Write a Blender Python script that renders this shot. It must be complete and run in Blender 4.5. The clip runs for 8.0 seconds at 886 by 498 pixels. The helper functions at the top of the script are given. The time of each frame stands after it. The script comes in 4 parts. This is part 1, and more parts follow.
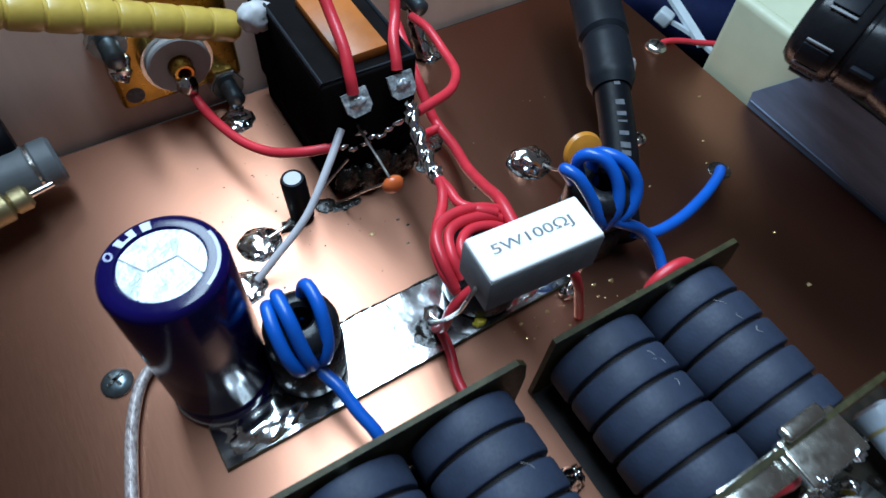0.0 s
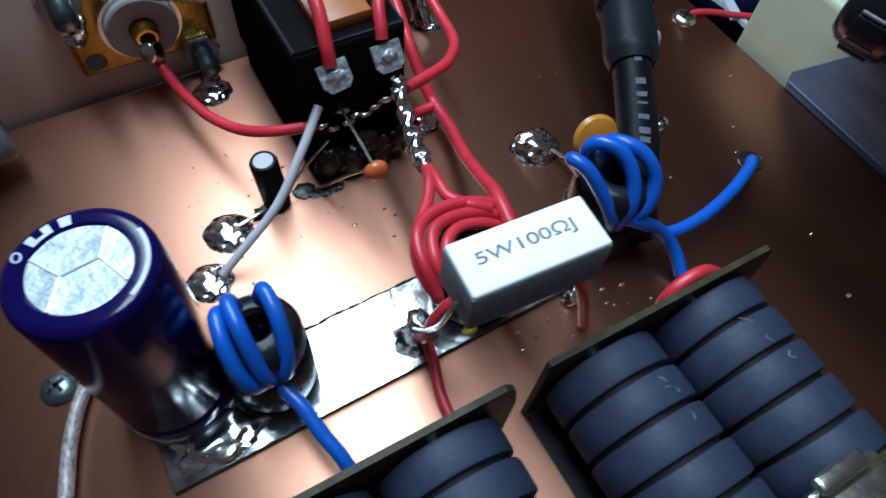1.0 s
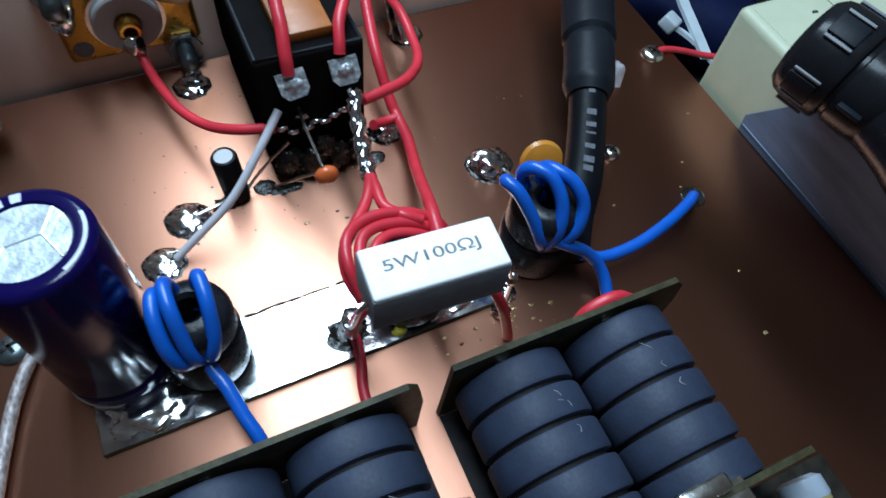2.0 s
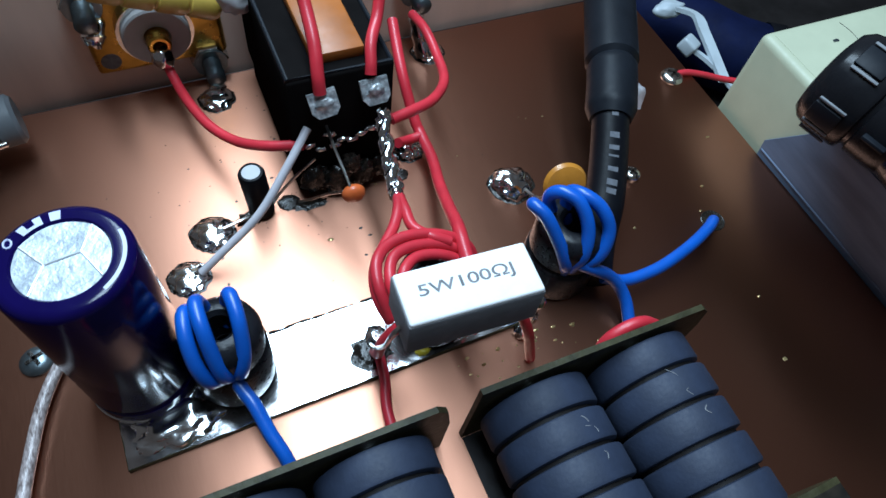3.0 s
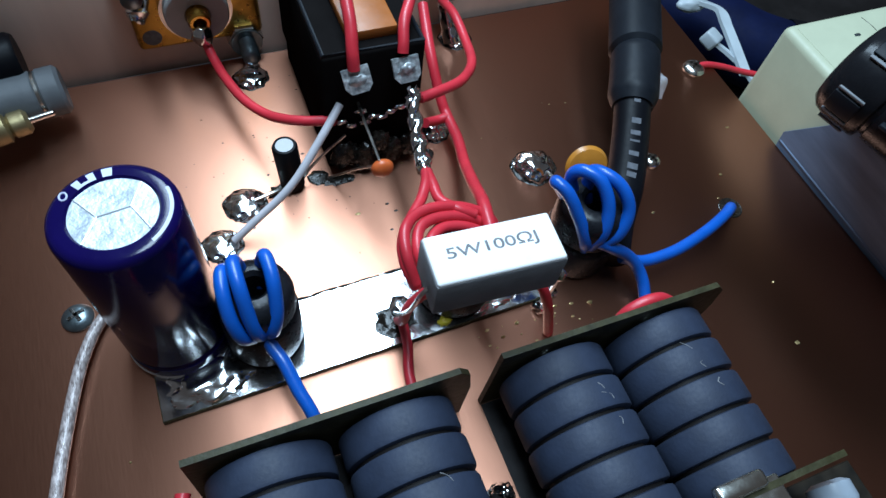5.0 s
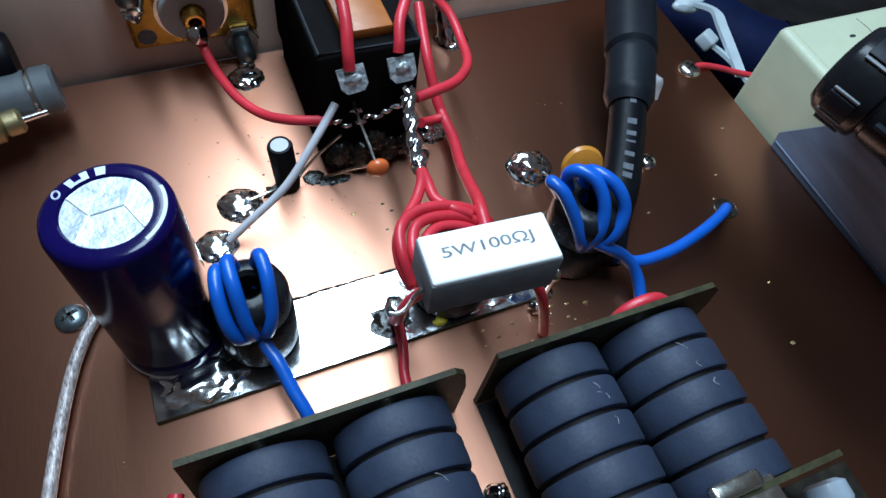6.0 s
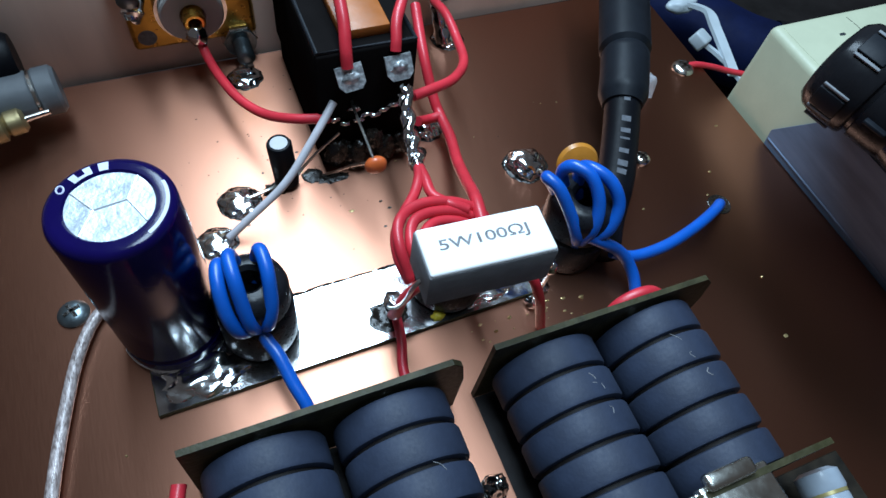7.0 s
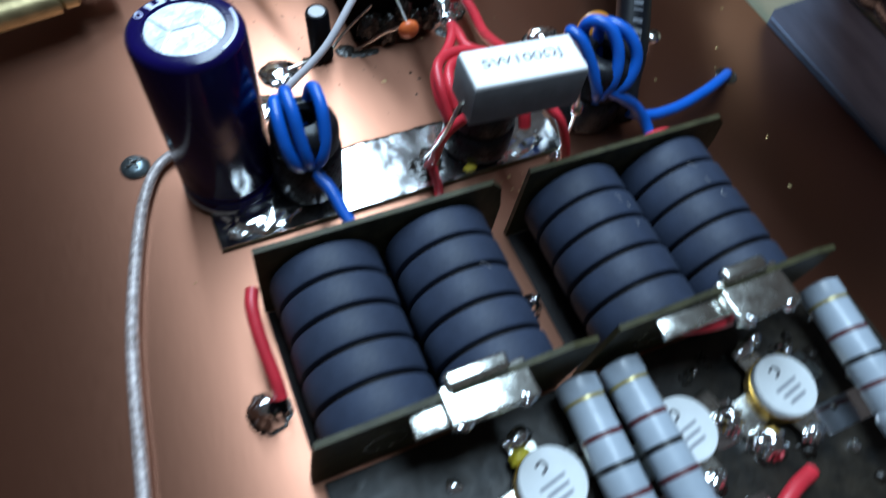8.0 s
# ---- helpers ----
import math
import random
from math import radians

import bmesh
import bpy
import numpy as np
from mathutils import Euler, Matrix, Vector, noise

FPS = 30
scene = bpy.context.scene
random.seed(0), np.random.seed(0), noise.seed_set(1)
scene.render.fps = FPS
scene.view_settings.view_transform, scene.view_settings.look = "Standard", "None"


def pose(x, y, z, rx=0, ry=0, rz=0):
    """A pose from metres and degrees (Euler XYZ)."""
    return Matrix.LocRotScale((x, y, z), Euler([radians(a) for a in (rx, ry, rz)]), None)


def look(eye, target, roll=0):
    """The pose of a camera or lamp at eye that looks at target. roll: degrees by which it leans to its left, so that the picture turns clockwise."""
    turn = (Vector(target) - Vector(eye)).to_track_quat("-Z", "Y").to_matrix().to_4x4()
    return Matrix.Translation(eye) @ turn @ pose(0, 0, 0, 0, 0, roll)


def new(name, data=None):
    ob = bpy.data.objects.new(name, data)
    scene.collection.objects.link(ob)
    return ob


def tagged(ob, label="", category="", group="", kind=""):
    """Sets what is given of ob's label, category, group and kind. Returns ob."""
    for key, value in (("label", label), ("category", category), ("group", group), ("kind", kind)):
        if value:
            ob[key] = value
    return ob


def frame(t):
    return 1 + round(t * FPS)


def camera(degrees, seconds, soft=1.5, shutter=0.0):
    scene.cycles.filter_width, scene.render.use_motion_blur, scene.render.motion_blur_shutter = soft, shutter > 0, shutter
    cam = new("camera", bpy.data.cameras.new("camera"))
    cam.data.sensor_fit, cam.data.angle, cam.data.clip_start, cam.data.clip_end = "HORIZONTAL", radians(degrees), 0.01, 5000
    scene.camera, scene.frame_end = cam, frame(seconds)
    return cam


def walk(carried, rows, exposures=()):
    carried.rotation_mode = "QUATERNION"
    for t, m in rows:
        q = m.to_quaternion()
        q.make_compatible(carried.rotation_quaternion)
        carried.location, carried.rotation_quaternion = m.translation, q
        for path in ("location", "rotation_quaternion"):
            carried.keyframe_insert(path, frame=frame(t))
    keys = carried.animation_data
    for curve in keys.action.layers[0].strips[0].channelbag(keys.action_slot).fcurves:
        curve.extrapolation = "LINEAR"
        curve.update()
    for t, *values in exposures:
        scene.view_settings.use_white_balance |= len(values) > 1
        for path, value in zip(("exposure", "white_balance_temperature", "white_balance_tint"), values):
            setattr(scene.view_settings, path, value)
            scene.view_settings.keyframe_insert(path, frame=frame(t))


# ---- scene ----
cam = camera(68.0, 8.0, 1.5, 0.5)
PATH = [
    (0, (0.00950, -0.04602, 0.12722), (0.04320, -0.00018, 0.04498), 6.05),
    (0.5, (0.01773, -0.03680, 0.12031), (0.04903, 0.00735, 0.03622), 5.90),
    (1, (0.02203, -0.03754, 0.11613), (0.05179, 0.00649, 0.03143), 5.72),
    (1.5, (0.03502, -0.04520, 0.12193), (0.06628, 0.00160, 0.03927), 8.49),
    (2, (0.03275, -0.04711, 0.12488), (0.06134, -0.00208, 0.04029), 9.53),
    (2.2, (0.03160, -0.04238, 0.12838), (0.05958, 0.00364, 0.04413), 8.91),
    (3.3, (0.02633, -0.04357, 0.12604), (0.05553, 0.00192, 0.04191), 12.01),
    (3.5, (0.02510, -0.04466, 0.12655), (0.05238, 0.00033, 0.04151), 11.82),
    (4, (0.02472, -0.04727, 0.12751), (0.05170, -0.00183, 0.04262), 11.24),
    (4.5, (0.02313, -0.04830, 0.12752), (0.05035, -0.00229, 0.04301), 11.05),
    (6, (0.02337, -0.04882, 0.12699), (0.05136, -0.00240, 0.04296), 11.45),
    (6.5, (0.02333, -0.04985, 0.12667), (0.05175, -0.00370, 0.04262), 11.74),
    (7, (0.02245, -0.05125, 0.12772), (0.05088, -0.00446, 0.04404), 11.32),
    (7.5, (0.02075, -0.05116, 0.12807), (0.04897, -0.00398, 0.04453), 10.51),
    (7.6, (0.01971, -0.05330, 0.12804), (0.04788, -0.00572, 0.04472), 10.23),
    (7.7, (0.01901, -0.05910, 0.12670), (0.04736, -0.01171, 0.04333), 10.48),
    (7.8, (0.01307, -0.06883, 0.12441), (0.04203, -0.02217, 0.04084), 10.76),
    (7.9, (0.00699, -0.07169, 0.12242), (0.03617, -0.02771, 0.03748), 12.68),
    (8, (0.00372, -0.07499, 0.12252), (0.03182, -0.03192, 0.03675), 11.62),
]
walk(cam, [(t, look(eye, target, roll)) for t, eye, target, roll in PATH],
     ((0, 0.0), (0.5, -0.05), (1, -0.22), (1.5, -0.20), (2.2, -0.10), (3.5, -0.05), (6, 0.0), (7.5, 0.0), (8, 0.05)))


# ---- light ----
MM = 0.001
world = bpy.data.worlds.new("room")
scene.world = world
world.use_nodes = True
world.node_tree.nodes["Background"].inputs[0].default_value = (0.96, 0.93, 0.98, 1)
world.node_tree.nodes["Background"].inputs[1].default_value = 0.06
# one long panel lamp over the bench, beyond the chassis
lamp_data = bpy.data.lights.new("bench_lamp", "AREA")
lamp_data.shape, lamp_data.size, lamp_data.size_y = "RECTANGLE", 0.118, 0.42
lamp_data.energy, lamp_data.color = 3.5, (0.59, 0.805, 1.0)
bench_lamp = new("bench_lamp", lamp_data)
bench_lamp.matrix_world = pose(0.067, 0.155, 0.36, 0, 0, 0) @ pose(0, 0, 0, -10, 0, 0)


# ---- materials ----
def material(name, colour, rough=0.5, metal=0.0, vary=0.15, scale=120.0, bump=0.0, bump_scale=600.0, second=None, coat=0.0, rough_vary=0.12, stretch=(1, 1, 1), transmission=0.0, per_piece=0.0):
    """A surface with two scales of variation: broad stains and fine grain."""
    m = bpy.data.materials.new(name)
    m.use_nodes = True
    nt = m.node_tree
    b = nt.nodes["Principled BSDF"]
    b.inputs["Metallic"].default_value = metal
    b.inputs["Coat Weight"].default_value = coat
    b.inputs["Coat Roughness"].default_value = 0.12
    b.inputs["Transmission Weight"].default_value = transmission
    co = nt.nodes.new("ShaderNodeTexCoord")
    mp = nt.nodes.new("ShaderNodeMapping")
    mp.inputs["Scale"].default_value = stretch
    nt.links.new(co.outputs["Object"], mp.inputs[0])
    n1 = nt.nodes.new("ShaderNodeTexNoise")
    n1.inputs["Scale"].default_value, n1.inputs["Detail"].default_value = scale, 6
    n2 = nt.nodes.new("ShaderNodeTexNoise")
    n2.inputs["Scale"].default_value, n2.inputs["Detail"].default_value = bump_scale, 4
    for n in (n1, n2):
        nt.links.new(mp.outputs[0], n.inputs["Vector"])
    ramp = nt.nodes.new("ShaderNodeValToRGB")
    dark = tuple(c * (1 - vary) for c in colour)
    light = second or tuple(min(1, c * (1 + vary)) for c in colour)
    ramp.color_ramp.elements[0].position, ramp.color_ramp.elements[0].color = 0.32, (*dark, 1)
    ramp.color_ramp.elements[1].position, ramp.color_ramp.elements[1].color = 0.7, (*light, 1)
    nt.links.new(n1.outputs["Fac"], ramp.inputs[0])
    out = ramp.outputs[0]
    if per_piece:
        info = nt.nodes.new("ShaderNodeObjectInfo")
        hsv = nt.nodes.new("ShaderNodeHueSaturation")
        mr = nt.nodes.new("ShaderNodeMapRange")
        mr.inputs["To Min"].default_value, mr.inputs["To Max"].default_value = 1 - per_piece, 1 + per_piece
        nt.links.new(info.outputs["Random"], mr.inputs[0])
        nt.links.new(mr.outputs[0], hsv.inputs["Value"])
        nt.links.new(out, hsv.inputs["Color"])
        out = hsv.outputs[0]
    nt.links.new(out, b.inputs["Base Color"])
    r = nt.nodes.new("ShaderNodeMapRange")
    r.inputs["To Min"].default_value, r.inputs["To Max"].default_value = max(0.02, rough - rough_vary), min(1, rough + rough_vary)
    nt.links.new(n2.outputs["Fac"], r.inputs[0])
    nt.links.new(r.outputs[0], b.inputs["Roughness"])
    if bump:
        bp = nt.nodes.new("ShaderNodeBump")
        bp.inputs["Strength"].default_value, bp.inputs["Distance"].default_value = bump, 0.0004
        nt.links.new(n2.outputs["Fac"], bp.inputs["Height"])
        nt.links.new(bp.outputs[0], b.inputs["Normal"])
    return m


COPPER = material("brushed_copper", (0.435, 0.200, 0.131), 0.40, 1.0, 0.055, 12, 0.02, 2600, stretch=(1, 0.08, 1), rough_vary=0.035)
# rolled sheet: its gloss spreads across the rolling direction
copper_nodes = COPPER.node_tree
copper_shader = copper_nodes.nodes["Principled BSDF"]
copper_shader.inputs["Anisotropic"].default_value = 0.83
sheet_tangent = copper_nodes.nodes.new("ShaderNodeTangent")
sheet_tangent.direction_type = "UV_MAP"
copper_nodes.links.new(sheet_tangent.outputs[0], copper_shader.inputs["Tangent"])
WALL_COPPER = material("dull_copper", (0.74, 0.55, 0.46), 0.55, 0.1, 0.22, 45, 0.08, 700, stretch=(1, 1, 0.12))
TIN = material("tinned_copper", (0.72, 0.72, 0.73), 0.13, 1.0, 0.2, 160, 0.18, 260, rough_vary=0.10)
SOLDER = material("solder", (0.78, 0.79, 0.80), 0.16, 1.0, 0.12, 300, 0.15, 400, rough_vary=0.08)
FLUX = material("burnt_flux", (0.012, 0.009, 0.007), 0.28, 0.0, 0.5, 500, 0.6, 900)
FR4 = material("circuit_board_edge", (0.042, 0.038, 0.018), 0.5, 0.0, 0.35, 300, 0.3, 1200)
FERRITE = material("grey_ferrite", (0.022, 0.031, 0.058), 0.62, 0.0, 0.16, 220, 0.12, 1500, per_piece=0.08)
BLACK_FERRITE = material("black_ferrite", (0.009, 0.010, 0.013), 0.3, 0.0, 0.25, 300, 0.15, 1200)
BLUE_WIRE = material("blue_insulation", (0.003, 0.095, 0.47), 0.34, 0.0, 0.1, 200, 0.08, 900, coat=0.12)
RED_WIRE = material("red_insulation", (0.58, 0.026, 0.042), 0.40, 0.0, 0.12, 200, 0.08, 900, coat=0.1)
SLEEVE_BLUE = material("blue_shrink_sleeve", (0.004, 0.002, 0.048), 0.16, 0.0, 0.12, 150, 0.03, 700, rough_vary=0.05)
ALUMINIUM = material("etched_aluminium", (0.50, 0.55, 0.60), 0.46, 0.5, 0.22, 420, 0.5, 900)
DIM_PRINT = material("faint_print", (0.075, 0.08, 0.095), 0.5, 0.0, 0.3, 900)
LUG = material("dull_tin", (0.42, 0.47, 0.50), 0.4, 0.6, 0.45, 900, 0.8, 1100, second=(0.80, 0.84, 0.86))
SCORE = material("bright_score", (0.80, 0.84, 0.88), 0.35, 0.6, 0.08, 300)
PRINT = material("pale_print", (0.52, 0.55, 0.72), 0.5, 0.0, 0.08, 300)
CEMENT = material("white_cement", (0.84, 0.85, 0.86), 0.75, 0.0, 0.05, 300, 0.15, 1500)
# cement side darkened in colour as if shaded; reused for grip ridges
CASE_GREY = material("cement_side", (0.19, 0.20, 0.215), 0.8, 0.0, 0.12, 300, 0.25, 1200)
INK = material("black_ink", (0.13, 0.13, 0.14), 0.6, 0.0, 0.3, 900)
RELAY_BLACK = material("smoky_relay_plastic", (0.008, 0.007, 0.007), 0.33, 0.0, 0.2, 100, 0.05, 500)
ORANGE_LABEL = material("brown_orange_tape", (0.36, 0.105, 0.018), 0.42, 0.0, 0.15, 120, 0.1, 600)
BRASS = material("tarnished_brass", (0.34, 0.27, 0.14), 0.42, 0.8, 0.25, 200, 0.2, 700)
GOLD = material("gold_plating", (0.72, 0.43, 0.09), 0.3, 1.0, 0.15, 200, 0.1, 700)
PTFE = material("grey_insulator", (0.42, 0.42, 0.43), 0.5, 0.0, 0.08, 200)
NICKEL = material("nickel", (0.62, 0.60, 0.56), 0.2, 1.0, 0.12, 300, 0.1, 800)
DARK_STEEL = material("dark_screw", (0.16, 0.20, 0.22), 0.35, 0.9, 0.2, 300, 0.2, 700)
RUBBER = material("black_rubber", (0.0035, 0.004, 0.006), 0.46, 0.0, 0.2, 150, 0.1, 900)
SHRINK = material("grey_shrink_tube", (0.009, 0.011, 0.015), 0.46, 0.0, 0.15, 150, 0.08, 700)
ORANGE_CAP = material("orange_epoxy", (0.52, 0.20, 0.025), 0.38, 0.0, 0.12, 250, 0.1, 700, coat=0.2)
RED_CAP = material("red_orange_epoxy", (0.62, 0.12, 0.03), 0.35, 0.0, 0.12, 250, 0.1, 700, coat=0.2)
TUBE_GREY = material("cloudy_sleeve", (0.60, 0.58, 0.62), 0.35, 0.0, 0.1, 200, transmission=0.15)
COAX = material("clear_jacket_braid", (0.27, 0.20, 0.185), 0.34, 0.1, 0.45, 1800, 0.5, 2600, second=(0.56, 0.48, 0.47), coat=0.3, stretch=(1, 0.4, 1))
LEAD = material("bare_lead", (0.55, 0.53, 0.5), 0.3, 1.0, 0.2, 300)
YELLOW = material("yellow_tube", (0.46, 0.31, 0.06), 0.38, 0.0, 0.15, 150, 0.1, 600, coat=0.3)
YELLOW_DAB = material("yellow_lacquer", (0.62, 0.50, 0.04), 0.35, 0.0, 0.15, 300, 0.2, 900)
CREAM = material("cream_plastic", (0.43, 0.45, 0.32), 0.5, 0.0, 0.06, 90, 0.1, 700)
GREY_METAL = material("brushed_sheet", (0.14, 0.19, 0.28), 0.5, 0.0, 0.3, 160, 0.15, 500, stretch=(1, 0.2, 1))
GLOSS_BLACK = material("gloss_black_plastic", (0.010, 0.010, 0.012), 0.28, 0.0, 0.2, 100, coat=0.12)
NYLON = material("white_nylon", (0.48, 0.54, 0.58), 0.35, 0.0, 0.08, 200, transmission=0.1)
NAVY = material("navy_fabric", (0.002, 0.005, 0.028), 0.7, 0.0, 0.3, 100, 0.2, 600)
BENCH = material("dark_bench", (0.012, 0.010, 0.010), 0.6, 0.0, 0.4, 60, 0.2, 400)
BOARD = material("dark_circuit_board", (0.010, 0.009, 0.008), 0.42, 0.0, 0.6, 220, 0.3, 420, second=(0.026, 0.020, 0.014))
CERAMIC = material("white_ceramic", (0.66, 0.68, 0.69), 0.5, 0.0, 0.05, 250, 0.05, 900)
RES_GREY = material("grey_lacquer", (0.33, 0.38, 0.44), 0.42, 0.0, 0.06, 250, 0.05, 900, coat=0.15)
BAND_BROWN = material("brown_band", (0.09, 0.02, 0.025), 0.45)
BAND_BLACK = material("black_band", (0.008, 0.008, 0.010), 0.45)
BAND_GOLD = material("gold_band", (0.40, 0.33, 0.14), 0.4, 0.4)
CONTACT = material("silver_plate", (0.74, 0.75, 0.70), 0.24, 1.0, 0.12, 200, 0.15, 500)
SCUFF = material("pale_scuff", (0.20, 0.20, 0.21), 0.7, 0.0, 0.3, 900)
CRUMB = material("solder_crumbs", (0.7, 0.52, 0.25), 0.3, 0.8, 0.3, 900)
for gloss_mat, level in ((RELAY_BLACK, 0.0), (GREY_METAL, 0.2), (BLACK_FERRITE, 0.22), (RUBBER, 0.12), (SHRINK, 0.15), (GLOSS_BLACK, 0.15), (SLEEVE_BLUE, 0.35), (FR4, 0.2), (NAVY, 0.1), (BENCH, 0.15), (FERRITE, 0.4), (BOARD, 0.3)):
    gloss_mat.node_tree.nodes["Principled BSDF"].inputs["Specular IOR Level"].default_value = level


# ---- building ----
def thing(name, label, category, at=(0, 0, 0), group="", kind=""):
    ob = new(name)
    ob.empty_display_size = 0.003
    ob.location = Vector(at) * MM
    return tagged(ob, label, category, group, kind)


def part(name, bm, mat, parent=None, label="", smooth=True, sharp=38):
    """Links a bmesh, in millimetres of the parent's space, as one mesh object."""
    bmesh.ops.scale(bm, vec=(MM, MM, MM), verts=bm.verts)
    bmesh.ops.recalc_face_normals(bm, faces=bm.faces)
    me = bpy.data.meshes.new(name)
    bm.to_mesh(me)
    bm.free()
    me.materials.append(mat)
    if smooth:
        me.shade_smooth()
        me.set_sharp_from_angle(angle=radians(sharp))
    ob = new(name, me)
    ob.parent = parent
    if label:
        ob["label"] = label
    return ob


def again(ob, parent, offset):
    """One more piece on the same mesh."""
    twin = new(ob.name.split(".")[0], ob.data)
    twin.parent = parent
    twin.location = Vector(offset) * MM
    return twin


def block(x0, x1, y0, y1, z0, z1, bevel=0.3, seg=2, bm=None):
    new_bm = bm is None
    bm = bm or bmesh.new()
    r = bmesh.ops.create_cube(bm, size=1, matrix=Matrix.Translation(((x0 + x1) / 2, (y0 + y1) / 2, (z0 + z1) / 2)) @ Matrix.Diagonal((x1 - x0, y1 - y0, z1 - z0, 1)))
    if bevel:
        edges = list({e for v in r["verts"] for e in v.link_edges})
        bmesh.ops.bevel(bm, geom=edges, offset=bevel, segments=seg, affect="EDGES", profile=0.5)
    return bm


def lathe(profile, m=Matrix(), seg=40, bm=None):
    """Turns a profile of (radius, height) about z."""
    bm = bm or bmesh.new()
    rings = []
    for r, h in profile:
        if r < 1e-6:
            rings.append([bm.verts.new(m @ Vector((0, 0, h)))])
        else:
            rings.append([bm.verts.new(m @ Vector((r * math.cos(2 * math.pi * k / seg), r * math.sin(2 * math.pi * k / seg), h))) for k in range(seg)])
    for a, b in zip(rings, rings[1:]):
        for k in range(seg):
            q = (k + 1) % seg
            if len(a) == 1 and len(b) == 1:
                continue
            if len(a) == 1:
                bm.faces.new((a[0], b[k], b[q]))
            elif len(b) == 1:
                bm.faces.new((a[k], a[q], b[0]))
            else:
                bm.faces.new((a[k], a[q], b[q], b[k]))
    return bm


def spline(points, steps=8, closed=False):
    """Catmull-Rom through the points."""
    p = [Vector(q) for q in points]
    if closed:
        p = [p[-1], *p, p[0], p[1]]
    else:
        p = [p[0] * 2 - p[1], *p, p[-1] * 2 - p[-2]]
    out = []
    for a, b, c, d in zip(p, p[1:], p[2:], p[3:]):
        for k in range(steps):
            t = k / steps
            out.append(0.5 * (2 * b + (c - a) * t + (2 * a - 5 * b + 4 * c - d) * t * t + (3 * b - a - 3 * c + d) * t ** 3))
    if not closed:
        out.append(p[-2])
    return out


def tube(points, radius, seg=12, steps=8, smooth=True, bm=None, closed=False, wobble=0.0):
    """A round tube along a smooth line; radius may be a number or a function of 0..1."""
    bm = bm or bmesh.new()
    line = spline(points, steps, closed) if smooth else [Vector(q) for q in points]
    n = len(line)
    rings, normal = [], None
    for k, c in enumerate(line):
        if closed:
            d = (line[(k + 1) % n] - line[k - 1]).normalized()
        else:
            d = (line[min(k + 1, n - 1)] - line[max(k - 1, 0)]).normalized()
        if normal is None:
            normal = d.orthogonal().normalized()
        normal = (normal - d * normal.dot(d)).normalized()
        side = d.cross(normal)
        r = radius(k / (n - 1)) if callable(radius) else radius
        r *= 1 + wobble * noise.noise(c * 0.9)
        rings.append([bm.verts.new(c + r * (normal * math.cos(2 * math.pi * j / seg) + side * math.sin(2 * math.pi * j / seg))) for j in range(seg)])
    for a, b in zip(rings, rings[1:] + ([rings[0]] if closed else [])):
        for j in range(seg):
            q = (j + 1) % seg
            bm.faces.new((a[j], a[q], b[q], b[j]))
    if not closed:
        bm.faces.new(rings[0])
        bm.faces.new(rings[-1])
    return bm


def blob(at, rx, ry, rz, rough=0.18, scale=0.45, sub=3, flat=0.0, bm=None):
    """An uneven lump; flat cuts its foot at that height."""
    bm = bm or bmesh.new()
    r = bmesh.ops.create_icosphere(bm, subdivisions=sub, radius=1)
    for v in r["verts"]:
        d = v.co.copy()
        k = 1 + rough * (noise.noise(Vector(at) + d * (2.2 / max(scale, 0.05)) * 0.45) + 0.4 * noise.noise(Vector(at) + d * 5))
        v.co = Vector(at) + Vector((d.x * rx, d.y * ry, d.z * rz)) * k
        if v.co.z < flat:
            v.co.z = flat
    return bm


def plate_of(outline, y0, y1):
    """A plate from an outline in x and z, between two depths."""
    bm = bmesh.new()
    a = [bm.verts.new((x, y0, z)) for x, z in outline]
    b = [bm.verts.new((x, y1, z)) for x, z in outline]
    bm.faces.new(a)
    bm.faces.new(list(reversed(b)))
    for k in range(len(a)):
        q = (k + 1) % len(a)
        bm.faces.new((a[k], a[q], b[q], b[k]))
    return bm


def lettering(text, size, thick, m):
    curve = bpy.data.curves.new("lettering", "FONT")
    curve.body, curve.size, curve.extrude, curve.align_x, curve.align_y = text, size, thick, "CENTER", "CENTER"
    curve.offset = 0.03
    ob = bpy.data.objects.new("lettering", curve)
    scene.collection.objects.link(ob)
    bpy.context.view_layer.update()
    me = bpy.data.meshes.new_from_object(ob.evaluated_get(bpy.context.evaluated_depsgraph_get()))
    bm = bmesh.new()
    bm.from_mesh(me)
    bmesh.ops.transform(bm, matrix=m, verts=bm.verts)
    bpy.data.objects.remove(ob)
    bpy.data.meshes.remove(me)
    return bm


# ---- the chassis ----
floor_bm = block(-110, 164.8, -190, 95.0, -1.6, 0, 0.15, 1)
rolling = floor_bm.loops.layers.uv.new("rolling")
for f in floor_bm.faces:
    for l in f.loops:
        l[rolling].uv = (l.vert.co.y * 0.01, l.vert.co.x * 0.01)
floor = part("floor", floor_bm, COPPER)
tagged(floor, "brushed copper-clad chassis floor with brown tarnish", "floor", kind="structure")
wall = part("wall_back", block(-110, 164.8, 96.8, 98.4, -1.6, 46, 0.1, 1), WALL_COPPER)
tagged(wall, "dull brown copper-clad back wall of the chassis", "wall", kind="structure")
bench = part("ground", block(-900, 900, -900, 900, -38, -34, 0), BENCH)
tagged(bench, "dark workbench top under the chassis", "bench", kind="structure")


